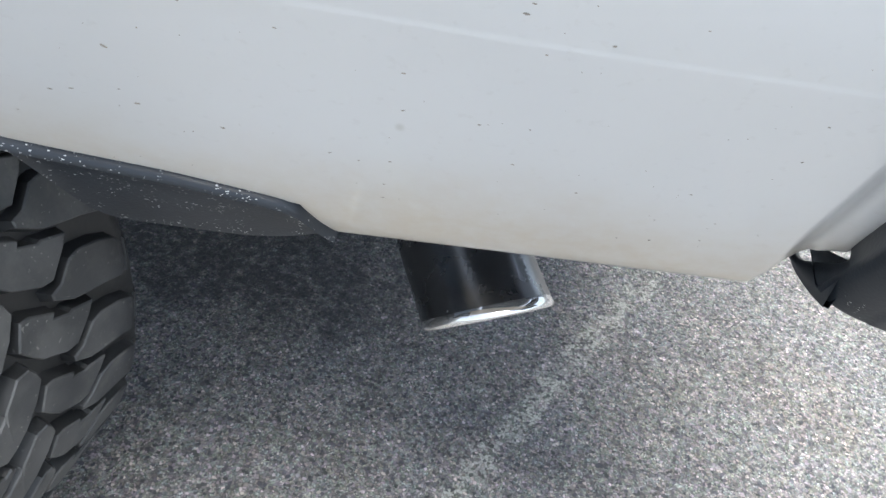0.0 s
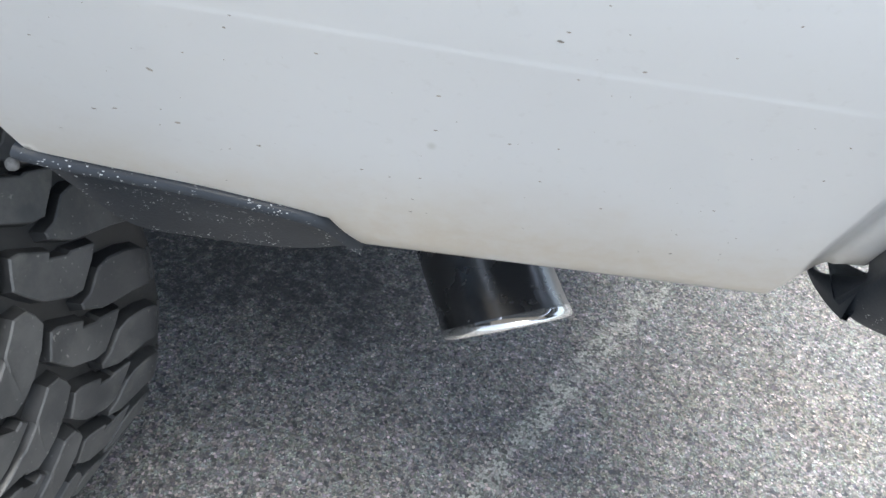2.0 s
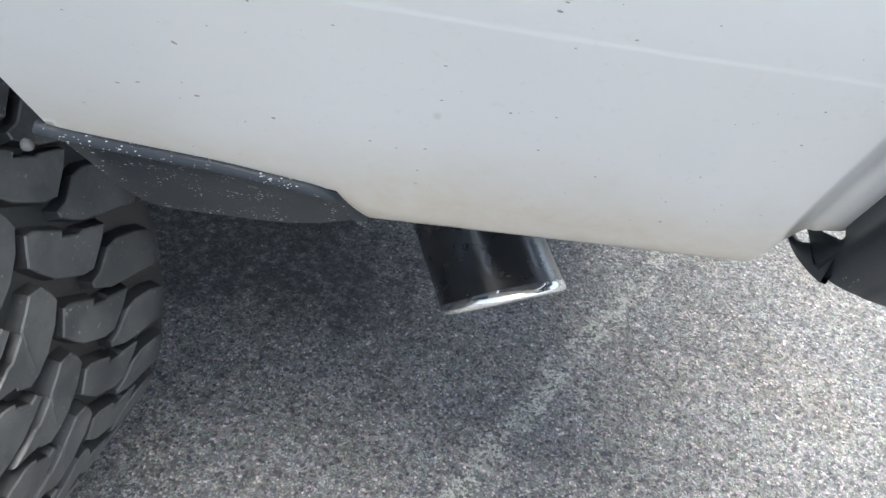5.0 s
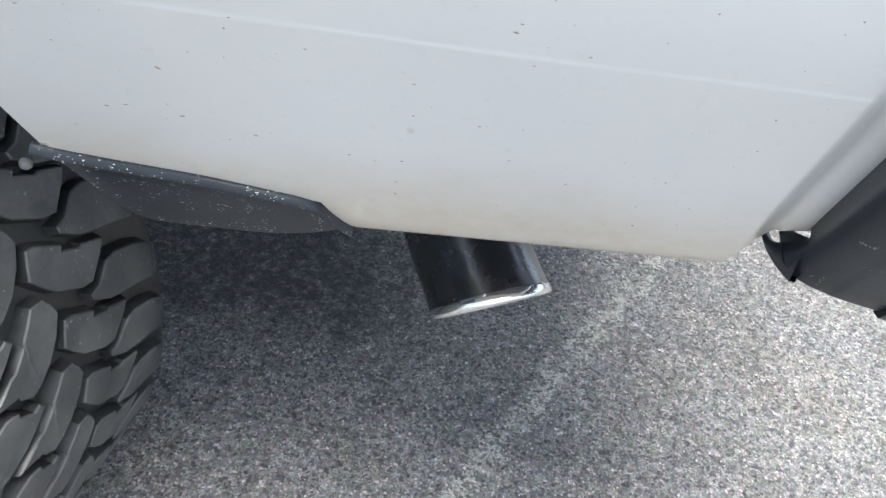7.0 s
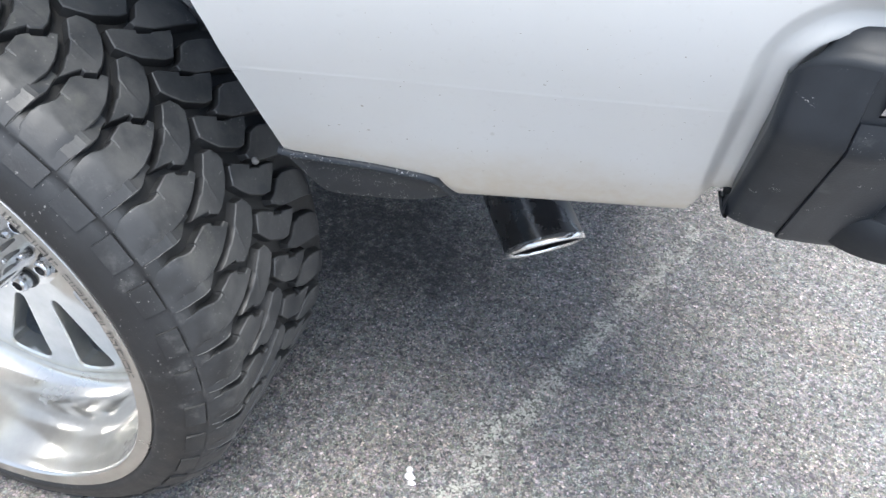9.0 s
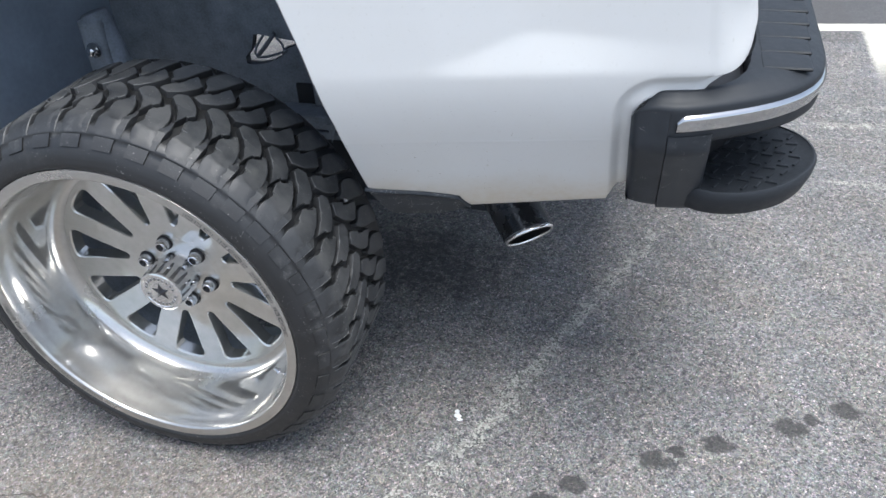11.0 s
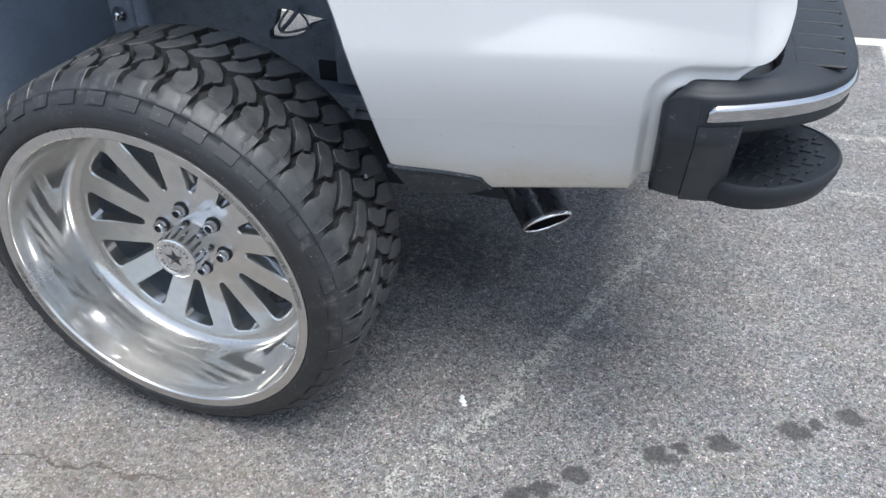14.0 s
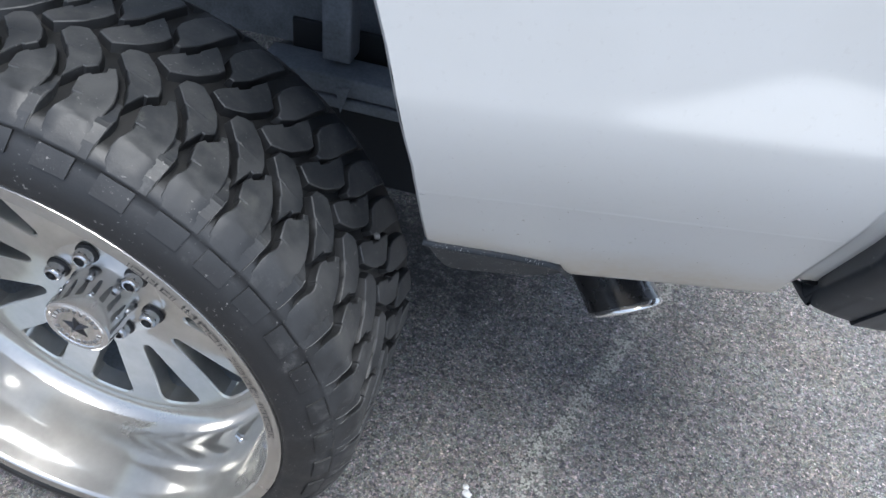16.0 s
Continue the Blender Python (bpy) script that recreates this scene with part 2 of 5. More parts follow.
def rubber_material(name, dark, dusty, scuff, shoulder=None, wall=None):
    m = Mat(name, (0.03, 0.03, 0.032), 0.62)
    own = m.pos
    info = m.n("ShaderNodeObjectInfo")
    shift = m.n("ShaderNodeVectorMath", operation="ADD")
    m.link(m.pos, shift.inputs[0])
    m.link(m.n_rgb(m.math("MULTIPLY", info.outputs["Random"], 7.0)), shift.inputs[1])
    m.pos = shift.outputs[0]
    f = m.noise(16, 5, 0.68)
    dust = m.math("MULTIPLY", m.step(f, 0.36, 0.66), 0.9)
    c = m.mix(dust, dark, dusty)
    grime = m.math("MULTIPLY", m.step(m.noise(60, 5, 0.7), 0.5, 0.66), m.step(m.noise(9, 3), 0.45, 0.6))
    c = m.mix(m.math("MULTIPLY", grime, 0.55), c, tuple(v * 1.25 for v in dusty[:2]) + (dusty[2] * 1.12,))
    chips = m.step(m.noise(260, 2, 0.5), 0.66, 0.73)
    if wall:
        xyz = m.n("ShaderNodeSeparateXYZ")
        m.link(own, xyz.inputs[0])
        side = m.math("ABSOLUTE", m.math("ADD", xyz.outputs[1], 0.20))
        side = m.math("ADD", side, m.math("MULTIPLY", m.math("SUBTRACT", m.noise(24, 4), 0.5), 0.022))
        c = m.mix(m.step(side, 0.100, 0.124), c, m.mix(dust, shoulder, tuple(v * 2.0 for v in shoulder)))
        c = m.mix(m.step(side, 0.142, 0.162), c, m.mix(dust, wall, tuple(v * 1.5 for v in wall)))
    if wall:
        # pale smears rubbed across the shoulder
        smear = m.math("MULTIPLY", m.step(m.noise(22, 6, 0.75), 0.52, 0.70), m.step(m.noise(7, 3), 0.42, 0.60))
        c = m.mix(m.math("MULTIPLY", m.math("MULTIPLY", smear, m.step(side, 0.085, 0.11)), m.step(side, 0.15, 0.17, 0.7, 0.2)), c, (0.105, 0.105, 0.103))
    c = m.mix(m.math("MULTIPLY", m.math("MULTIPLY", chips, m.step(m.noise(21, 3), 0.45, 0.60)), scuff), c, (0.22, 0.215, 0.205))
    m.colour(c)
    m.rough(m.step(f, 0.3, 0.7, 0.42, 0.62))
    m.b.inputs["Specular IOR Level"].default_value = 0.7
    m.bump(m.noise(260, 4, 0.6), 0.22, 0.001)
    return m.m


def scuffed_plastic(name="scuffed_black_plastic", few=0.0):
    m = Mat(name, (0.03, 0.032, 0.036), 0.36)
    f = m.noise(20, 4)
    c = m.mix(m.step(f, 0.3, 0.7), (0.014, 0.018, 0.024), (0.024, 0.029, 0.037))
    s = m.n("ShaderNodeMapping")
    s.inputs["Scale"].default_value = (0.5, 1.0, 1.6)
    m.link(m.pos, s.inputs[0])
    v = m.voronoi(560, out="Distance", pos=s.outputs[0])
    chip = m.math("MULTIPLY", m.math("MULTIPLY", m.step(v, 0.22, 0.30, 1.0, 0.0), m.step(m.noise(330, 2), 0.5, 0.56)), m.step(m.noise(60, 3), 0.46 + few, 0.56 + few))
    if few:
        # pale rubs where it has touched the kerb
        rub = m.math("MULTIPLY", m.step(m.noise(34, 5, 0.7), 0.55, 0.72), m.step(m.noise(11, 3), 0.46, 0.6, 0.0, 0.32))
        c = m.mix(rub, c, (0.12, 0.125, 0.125))
    c = m.mix(chip, c, (0.62, 0.62, 0.60))
    m.colour(c)
    m.bump(m.noise(500, 2), 0.25, 0.0006)
    return m.m


def polished_metal(name, colour, rough, haze=0.0):
    m = Mat(name, colour, rough, 1.0)
    f = m.noise(14, 5, 0.6)
    m.rough(m.step(f, 0.3, 0.75, rough * 0.8, rough * 1.3))
    tint = m.mix(m.step(m.noise(33, 4), 0.45, 0.75), colour, tuple(c * 0.94 for c in colour))
    m.colour(tint)
    if haze:
        # fine scratches scatter a part of the light
        soft = m.n("ShaderNodeBsdfPrincipled")
        soft.inputs["Metallic"].default_value = 1.0
        m.link(tint, soft.inputs["Base Color"])
        m.link(m.step(m.noise(26, 4), 0.3, 0.7, 0.42, 0.6), soft.inputs["Roughness"])
        both = m.n("ShaderNodeMixShader")
        m.link(m.step(m.noise(7, 5, 0.65), 0.3, 0.7, haze - 0.05, haze + 0.05), both.inputs[0])
        m.link(m.b.outputs[0], both.inputs[1])
        m.link(soft.outputs[0], both.inputs[2])
        m.link(both.outputs[0], m.t.nodes["Material Output"].inputs["Surface"])
    return m.m


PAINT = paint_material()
RUBBER = rubber_material("tyre_rubber", (0.015, 0.0155, 0.017), (0.034, 0.034, 0.034), 0.5)
# groove and flank rubber: less dusty, with the shade between blocks in its colour
GROOVE = rubber_material("groove_shade_rubber", (0.008, 0.0085, 0.009), (0.022, 0.022, 0.022), 0.1)
FLANK = rubber_material("flank_shade_rubber", (0.011, 0.0118, 0.013), (0.028, 0.029, 0.031), 0.2)
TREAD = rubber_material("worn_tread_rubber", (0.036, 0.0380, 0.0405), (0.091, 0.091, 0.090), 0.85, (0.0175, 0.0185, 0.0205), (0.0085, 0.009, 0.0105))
RIDGE = simple("scuffed_ridge", (0.12, 0.12, 0.118), 0.8, scale=60, vary=0.9)
SCUFFED = scuffed_plastic()
SCUFFED_PANEL = scuffed_plastic("rubbed_bumper_plastic", 0.14)
PLASTIC = simple("black_moulded_plastic", (0.0145, 0.018, 0.0235), 0.58, scale=12, vary=0.2, bump=0.25, bump_scale=900)
# lens haze over the dark wheel well is put into this blue-grey
LINER = simple("hazed_liner", (0.25, 0.30, 0.37), 0.8, scale=9, vary=0.16)
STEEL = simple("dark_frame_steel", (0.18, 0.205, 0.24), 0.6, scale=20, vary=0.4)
ALUMINIUM = polished_metal("polished_aluminium", (0.62, 0.612, 0.59), 0.07, 0.30)
ALU_FACE = polished_metal("brushed_aluminium_face", (0.70, 0.695, 0.67), 0.09, 0.36)
CHROME = polished_metal("chrome", (0.66, 0.67, 0.69), 0.05)
TRIM = polished_metal("trim_chrome", (0.57, 0.575, 0.585), 0.06)
CAP = polished_metal("hub_chrome", (0.84, 0.84, 0.845), 0.05, 0.16)
BLACK_CHROME = polished_metal("black_chrome", (0.27, 0.274, 0.285), 0.26)
# black of the sockets, also the painted shade of seats, recess and gap
STUD = simple("socket_and_shade_black", (0.01, 0.01, 0.012), 0.5)
RED = simple("red_lens", (0.55, 0.012, 0.03), 0.12, coat=1.0, scale=30, vary=0.1)
SMOKED = simple("smoked_lens", (0.02, 0.015, 0.02), 0.12, coat=1.0)
STONE = simple("pale_pebble", (0.21, 0.205, 0.20), 0.85, scale=260, vary=0.5)
GRIME = simple("bug_grime", (0.34, 0.31, 0.27), 0.9, scale=300, vary=0.5)
PAPER = simple("white_scrap", (0.8, 0.8, 0.78), 0.7, scale=200)
BARS = simple("engraved_marks", (0.07, 0.07, 0.074), 0.5, 0.6)
MARKS = simple("raised_grey_marks", (0.32, 0.32, 0.325), 0.4, 0.8)
EMBLEM = simple("dark_emblem", (0.05, 0.05, 0.055), 0.35, 0.5)


# ---- helpers of this scene ----
def mesh_from(name, verts, faces, mat, smooth=True):
    me = bpy.data.meshes.new(name)
    me.from_pydata([tuple(v) for v in verts], [], faces)
    me.materials.append(mat)
    if smooth:
        me.shade_smooth()
    me.update()
    return me


def part(name, data, mat, parent, label="", smooth=True):
    """Link a bmesh or a mesh as ONE object under a thing or a part."""
    if isinstance(data, bmesh.types.BMesh):
        me = bpy.data.meshes.new(name)
        bmesh.ops.recalc_face_normals(data, faces=data.faces)
        data.to_mesh(me)
        data.free()
        me.materials.append(mat)
        if smooth:
            me.shade_smooth()
    else:
        me = data
    ob = new(name, me)
    ob.parent = parent
    if label:
        tagged(ob, label)
    return ob


def sharpen(ob, degrees=35):
    ob.data.set_sharp_from_angle(angle=radians(degrees))
    return ob


def box_bm(lo, hi, bevel=0.004, seg=2):
    bm = bmesh.new()
    bmesh.ops.create_cube(bm, size=1.0)
    for v in bm.verts:
        v.co = Vector([lo[i] + (v.co[i] + 0.5) * (hi[i] - lo[i]) for i in range(3)])
    if bevel:
        bmesh.ops.bevel(bm, geom=bm.edges[:], offset=bevel, segments=seg, affect="EDGES", profile=0.7)
    return bm


def grid_bm(rows, closed_u=False, closed_v=False, bm=None):
    """A skin over rows of points."""
    bm = bm or bmesh.new()
    vs = [[bm.verts.new(p) for p in r] for r in rows]
    nr, nc = len(rows), len(rows[0])
    for i in range(nr if closed_v else nr - 1):
        for j in range(nc if closed_u else nc - 1):
            q = [vs[i][j], vs[i][(j + 1) % nc], vs[(i + 1) % nr][(j + 1) % nc], vs[(i + 1) % nr][j]]
            if len(set(q)) == 4:
                bm.faces.new(q)
    return bm


def lathe_bm(profile, n=96, bm=None):
    """A ring about the y axis from (r, y) pairs."""
    rows = [[(r * math.cos(a), y, r * math.sin(a)) for a in (2 * math.pi * k / n for k in range(n))] for r, y in profile]
    return grid_bm(rows, closed_u=True, bm=bm)


def tube_bm(points, radius, n=10):
    """A round bar along points."""
    rows = []
    pts = [Vector(p) for p in points]
    for i, p in enumerate(pts):
        d = (pts[min(i + 1, len(pts) - 1)] - pts[max(i - 1, 0)]).normalized()
        a = d.orthogonal().normalized()
        if i and abs(d.dot(prev)) < 0.999:
            a = (prev - d * prev.dot(d)).normalized()
        prev = a
        b = d.cross(a)
        rows.append([p + radius * (a * math.cos(t) + b * math.sin(t)) for t in (2 * math.pi * k / n for k in range(n))])
    bm = grid_bm(rows, closed_u=True)
    bm.verts.ensure_lookup_table()
    bm.faces.new([bm.verts[k] for k in range(n)])
    bm.faces.new([bm.verts[len(bm.verts) - n + k] for k in range(n)])
    return bm


def smooth01(t):
    t = max(0.0, min(1.0, t))
    return t * t * (3 - 2 * t)


def along(path, n, rounds=3):
    """n points at even steps along a polyline, rounded by averaging."""
    pts = [Vector(p) for p in path]
    lens = [0.0]
    for a, b in zip(pts, pts[1:]):
        lens.append(lens[-1] + (b - a).length)
    out = []
    for k in range(n):
        s = lens[-1] * k / (n - 1)
        i = max(j for j in range(len(lens)) if lens[j] <= s + 1e-9)
        i = min(i, len(pts) - 2)
        out.append(pts[i].lerp(pts[i + 1], (s - lens[i]) / (lens[i + 1] - lens[i])))
    for _ in range(rounds):
        out = [out[0]] + [(a + 2 * b + c) / 4 for a, b, c in zip(out, out[1:], out[2:])] + [out[-1]]
    return out


# ---- ground ----
def build_ground():
    rows = []
    xs = [-600, -60, -8, -3, 0, 3, 8, 60, 600]
    for y in xs:
        rows.append([(x, y, 0.0) for x in xs])
    g = part("ground", grid_bm(rows), ASPHALT, None)
    tagged(g, "weathered grey asphalt parking lot with faded white lines", "ground", kind="structure")


build_ground()

# ---- the truck ----
truck = new("pickup_truck")
tagged(truck, "lifted white pickup truck with dirty lower paint on wide wheels", "pickup truck")
MID = 0.76  # the truck's middle line, in y

ZB, ZC, ZF, ZN = 0.607, 0.783, 0.908, 0.900


def skin_y(x, z):
    """The outside of the bed's side: leaning in below the crease, steeper above, with a shallow facet towards the rear."""
    def planes(zz):
        # over the wheel the unseen side is drawn in to let light onto the tyre
        y = 0.064 + 0.1937 * max(x, 0.42) - 0.562 * min(zz, ZC) + 0.07 * smooth01((0.42 - x) / 0.30) * smooth01((zz - 0.98) / 0.14)
        if zz > ZC:
            h = min(zz, ZF) - ZC
            y -= 0.54 * h - 0.5 * 0.44 / (ZF - ZC) * h * h
        if zz > ZF:
            w = max(0.0, min(1.0, (x - 0.63) / 0.14))
            top = 0.004 + 0.056 * w - 0.11 * max(0.0, x - 0.78)
            k = min(1.0, (zz - ZF) / max(top, 0.02))
            y += 0.0115 * w * k * (1 - 0.85 * smooth01((x - 0.80) / 0.20))
            y -= 0.03 * (zz - ZF)
        return y
    step = 0.00036 * max(0.0, min(1.0, (z - ZC - 0.0006 * math.sin(23 * x) + 0.0008) / 0.0016))
    return sum(planes(z + d) for d in (-0.004, -0.0013, 0.0013, 0.004)) / 4 + step


def bottom_z(x):
    return 0.604 + 0.07 * max(0.0, x - 0.64)


ARCH = [(0.481, 0.658), (0.479, 0.714), (0.478, 0.78), (0.476, 0.825), (0.469, 0.866), (0.463, 0.90), (0.452, 0.952), (0.431, 1.03), (0.40, 1.09), (0.36, 1.15), (0.29, 1.205), (0.17, 1.238), (0.02, 1.247)]


def arch_x(z):
    for (x0, z0), (x1, z1) in zip(ARCH, ARCH[1:]):
        if z <= z1:
            return x0 + (x1 - x0) * max(0.0, (z - z0)) / (z1 - z0)
    return ARCH[-1][0]


def rear_x(z):
    """The rear edge of the lower side, with its rounded corner below the bumper's notch."""
    x = 0.892 + 0.012 * (z - 0.62)
    r = 0.066
    if z > ZN - r:
        t = min(1.0, (z - (ZN - r)) / r)
        x += r - math.sqrt(max(0.0, r * r * (1 - t * t)))
    return x


def left_x(z):
    """The front edge of the quarter panel: the arch, and lower down the edge over the black fairing."""
    if z >= 0.658:
        return arch_x(z)
    if z >= 0.632:
        return 0.478 + (0.636 - 0.478) * (0.658 - z) / 0.026
    return 0.636 + 0.008 * min(1.0, (0.632 - z) / 0.02)


def tail_curve(x0, y0, n=19):
    """Round the rear corner: points from the side to the tailgate, as offsets."""
    r = 0.055
    return [(x0 + r * math.sin(a), y0 + r * (1 - math.cos(a)) * 1.25) for a in (radians(92) * k / (n - 1) for k in range(n))]


def corner_x(z):
    """Where the rear corner starts to turn: the tail leans forward over the bumper."""
    return 1.030 - 0.012 * smooth01((z - ZN) / 0.09)


def corner_foot(s):
    """The height of the bed's lower edge, s metres on from where it rounds upward at the rear corner."""
    t = max(0.0, min(1.0, s / 0.075))
    return ZN + 0.058 * (1 - math.sqrt(1 - t * t))


def build_bedside():
    bm = bmesh.new()
    zs = [ZB + 0.0125 * k for k in range(2)] + [0.632, 0.6385, 0.645, 0.6515, 0.658]
    zs += [0.658 + (0.773 - 0.658) * k / 16 for k in range(1, 17)] + [0.773 + 0.02 * k / 40 for k in range(1, 41)] + [0.793 + (ZN - 0.793) * math.sin(0.5 * math.pi * k / 22) for k in range(1, 23)]
    nx = 48
    rows = []
    for z in zs:
        a, b = left_x(z), rear_x(z)
        row = []
        for k in range(nx + 1):
            x = a + (b - a) * k / nx
            low = 0.604 + 0.07 * max(0.0, x - 0.64)
            zz = low + (z - ZB) / (0.632 - ZB) * (0.632 - low) if z < 0.632 else z
            row.append((x, skin_y(x, zz), zz))
        rows.append(row)
    grid_bm(rows, bm=bm)
    # above the notch, round the rear corner
    zs2 = [ZN + (1.247 - ZN) * k / 60 for k in range(61)]
    rows = []
    for z in zs2:
        a, b = arch_x(z), rear_x(ZN)
        row = [(a + (b - a) * k / nx, skin_y(a + (b - a) * k / nx, z), z) for k in range(nx + 1)]
        x1 = corner_x(z)
        for k in range(1, 13):
            x = b + (x1 - b) * k / 12
            row.append((x, skin_y(x, z), z))
        x, y, _ = row[-1]
        y = skin_y(x, z)
        turn = tail_curve(x, y)[1:]
        for p, q in turn:
            foot = corner_foot(math.hypot(p - x, q - y))
            row.append((p, q, foot + (z - ZN) * (1.247 - foot) / (1.247 - ZN)))
        p, q, zq = row[-1]
        row += [(p, q + 0.03, zq)]
        rows.append(row)
    grid_bm(rows, bm=bm)
    # the side over the arch, up to the bed rail
    rows = []
    for z in [1.247 + 0.2 * k / 14 for k in range(15)]:
        dip = 0.012 * smooth01((z - 1.40) / 0.05)
        row = []
        for k in range(91):
            x = -1.0 + (corner_x(z) + 1.0) * k / 90
            row.append((x, skin_y(max(x, 0.1), z) + dip, z))
        x, y, _ = row[-1]
        row += [(p, q, z) for p, q in tail_curve(x, y)[1:]]
        rows.append(row)
    grid_bm(rows, bm=bm)
    # the part ahead of the wheel
    rows = []
    for z in [0.63 + (1.247 - 0.63) * k / 24 for k in range(25)]:
        a = 0.04 - arch_x(max(z, 0.658))
        rows.append([(-1.0 + (a + 1.0) * k / 10, skin_y(0.1, z), z) for k in range(11)])
    grid_bm(rows, bm=bm)
    bmesh.ops.remove_doubles(bm, verts=bm.verts[:], dist=0.0008)
    # folded edges: the bottom, the arch and the notch turn inward
    loops = []
    arch = [(arch_x(z), z) for z in [0.658 + (1.247 - 0.658) * k / 40 for k in range(41)]]
    loops.append([[(x, skin_y(x, z), z), (x - 0.004, skin_y(x, z) + 0.004, z), (x - 0.006, skin_y(x, z) + 0.05, z)] for x, z in arch])
    low = [left_x(ZB) + (rear_x(ZB) - left_x(ZB)) * k / nx for k in range(nx + 1)]
    loops.append([[(x, skin_y(x, bottom_z(x)), bottom_z(x)), (x, skin_y(x, bottom_z(x)) + 0.004, bottom_z(x) - 0.004), (x, skin_y(x, bottom_z(x)) + 0.05, bottom_z(x) - 0.001)] for x in low])
    for lp in loops:
        grid_bm(lp, bm=bm)
    # the recessed flange round the bumper
    edge = [(rear_x(z), z) for z in [0.622] + [z for z in zs if z > 0.6319]]
    edge += [(rear_x(ZN) + (corner_x(ZN) - rear_x(ZN)) * k / 12, ZN) for k in range(1, 13)] + [(1.045, ZN)]
    rows = []
    for i, (x, z) in enumerate(edge):
        x0, z0 = edge[max(0, i - 1)]
        x1, z1 = edge[min(len(edge) - 1, i + 1)]
        t = Vector((x1 - x0, z1 - z0)).normalized()
        nx_, nz_ = t.y, -t.x
        y = skin_y(x, z)
        fade = 1.0 - 0.75 * smooth01((x - 1.012) / 0.033)
        foot = lambda o: 0.622 + 0.034 * min(1.0, o / 0.016) + 0.40 * max(0.0, o - 0.016)
        rows.append([(x + o * fade * nx_, y + d * (1.6 - 0.6 * fade), max(foot(o), z + o * fade * nz_)) for o, d in ((0, 0), (0.002, 0.0007), (0.005, 0.0034), (0.010, 0.0095), (0.014, 0.0130), (0.017, 0.0140), (0.021, 0.0138), (0.027, 0.0132), (0.0325, 0.0130), (0.0355, 0.0150), (0.037, 0.06))])
    grid_bm(rows, bm=bm)
    rows = [[(0.922 + 0.08 * k / 6, skin_y(0.922 + 0.08 * k / 6, z) + 0.0165, z) for k in range(7)] for z in (0.80, 0.82, 0.84, 0.86, 0.876)]
    grid_bm(rows, bm=bm)
    bmesh.ops.remove_doubles(bm, verts=bm.verts[:], dist=0.0004)
    ob = part("bed_side", bm, PAINT, truck, "white painted bed side, specked with dried bugs, tan dust and painted ground bounce along its lower edge")
    sharpen(ob, 50)
    return ob


bed_side = build_bedside()


def build_bed_rest():
    """The other side, the tailgate, the floor and the front wall of the bed."""
    src = bed_side.data.copy()
    src.transform(Matrix.Translation((0, 2 * MID, 0)) @ Matrix.Diagonal((1, -1, 1, 1)))
    src.flip_normals()
    part("bed_side", src, PAINT, truck)
    b = box_bm((0.985, -0.08, 0.90), (1.04, 2 * MID + 0.08, 1.44), 0.012, 3)
    part("tailgate", b, PAINT, truck, "white painted tailgate")
    rows = []
    for k in range(41):
        x = -0.98 + 1.98 * k / 40
        y0 = skin_y(max(x, 0.1), 0.90) + 0.05
        well = abs(x - 0.02) < 0.46
        y0 = 0.40 if well else y0
        rows.append([(x, y0, 0.93), (x, y0, 0.96), (x, 2 * MID - y0, 0.96), (x, 2 * MID - y0, 0.93)])
    part("bed_floor", grid_bm(rows, closed_u=True), STEEL, truck, "dark bed floor", smooth=False)
    rows = [[(x, skin_y(x, 0.70) + 0.06, 0.66), (x, skin_y(x, 0.80) + 0.06, 0.80), (x, skin_y(x, 0.90) + 0.06, 0.93)] for x in (0.53, 0.65, 0.75, 0.87)]
    part("inner_panel", grid_bm(rows), STEEL, truck, "dark inner side panel")
    part("bed_front_wall", box_bm((-1.0, -0.2, 0.70), (-0.96, 2 * MID + 0.2, 1.44), 0.006), PAINT, truck, "white front wall of the bed")


build_bed_rest()


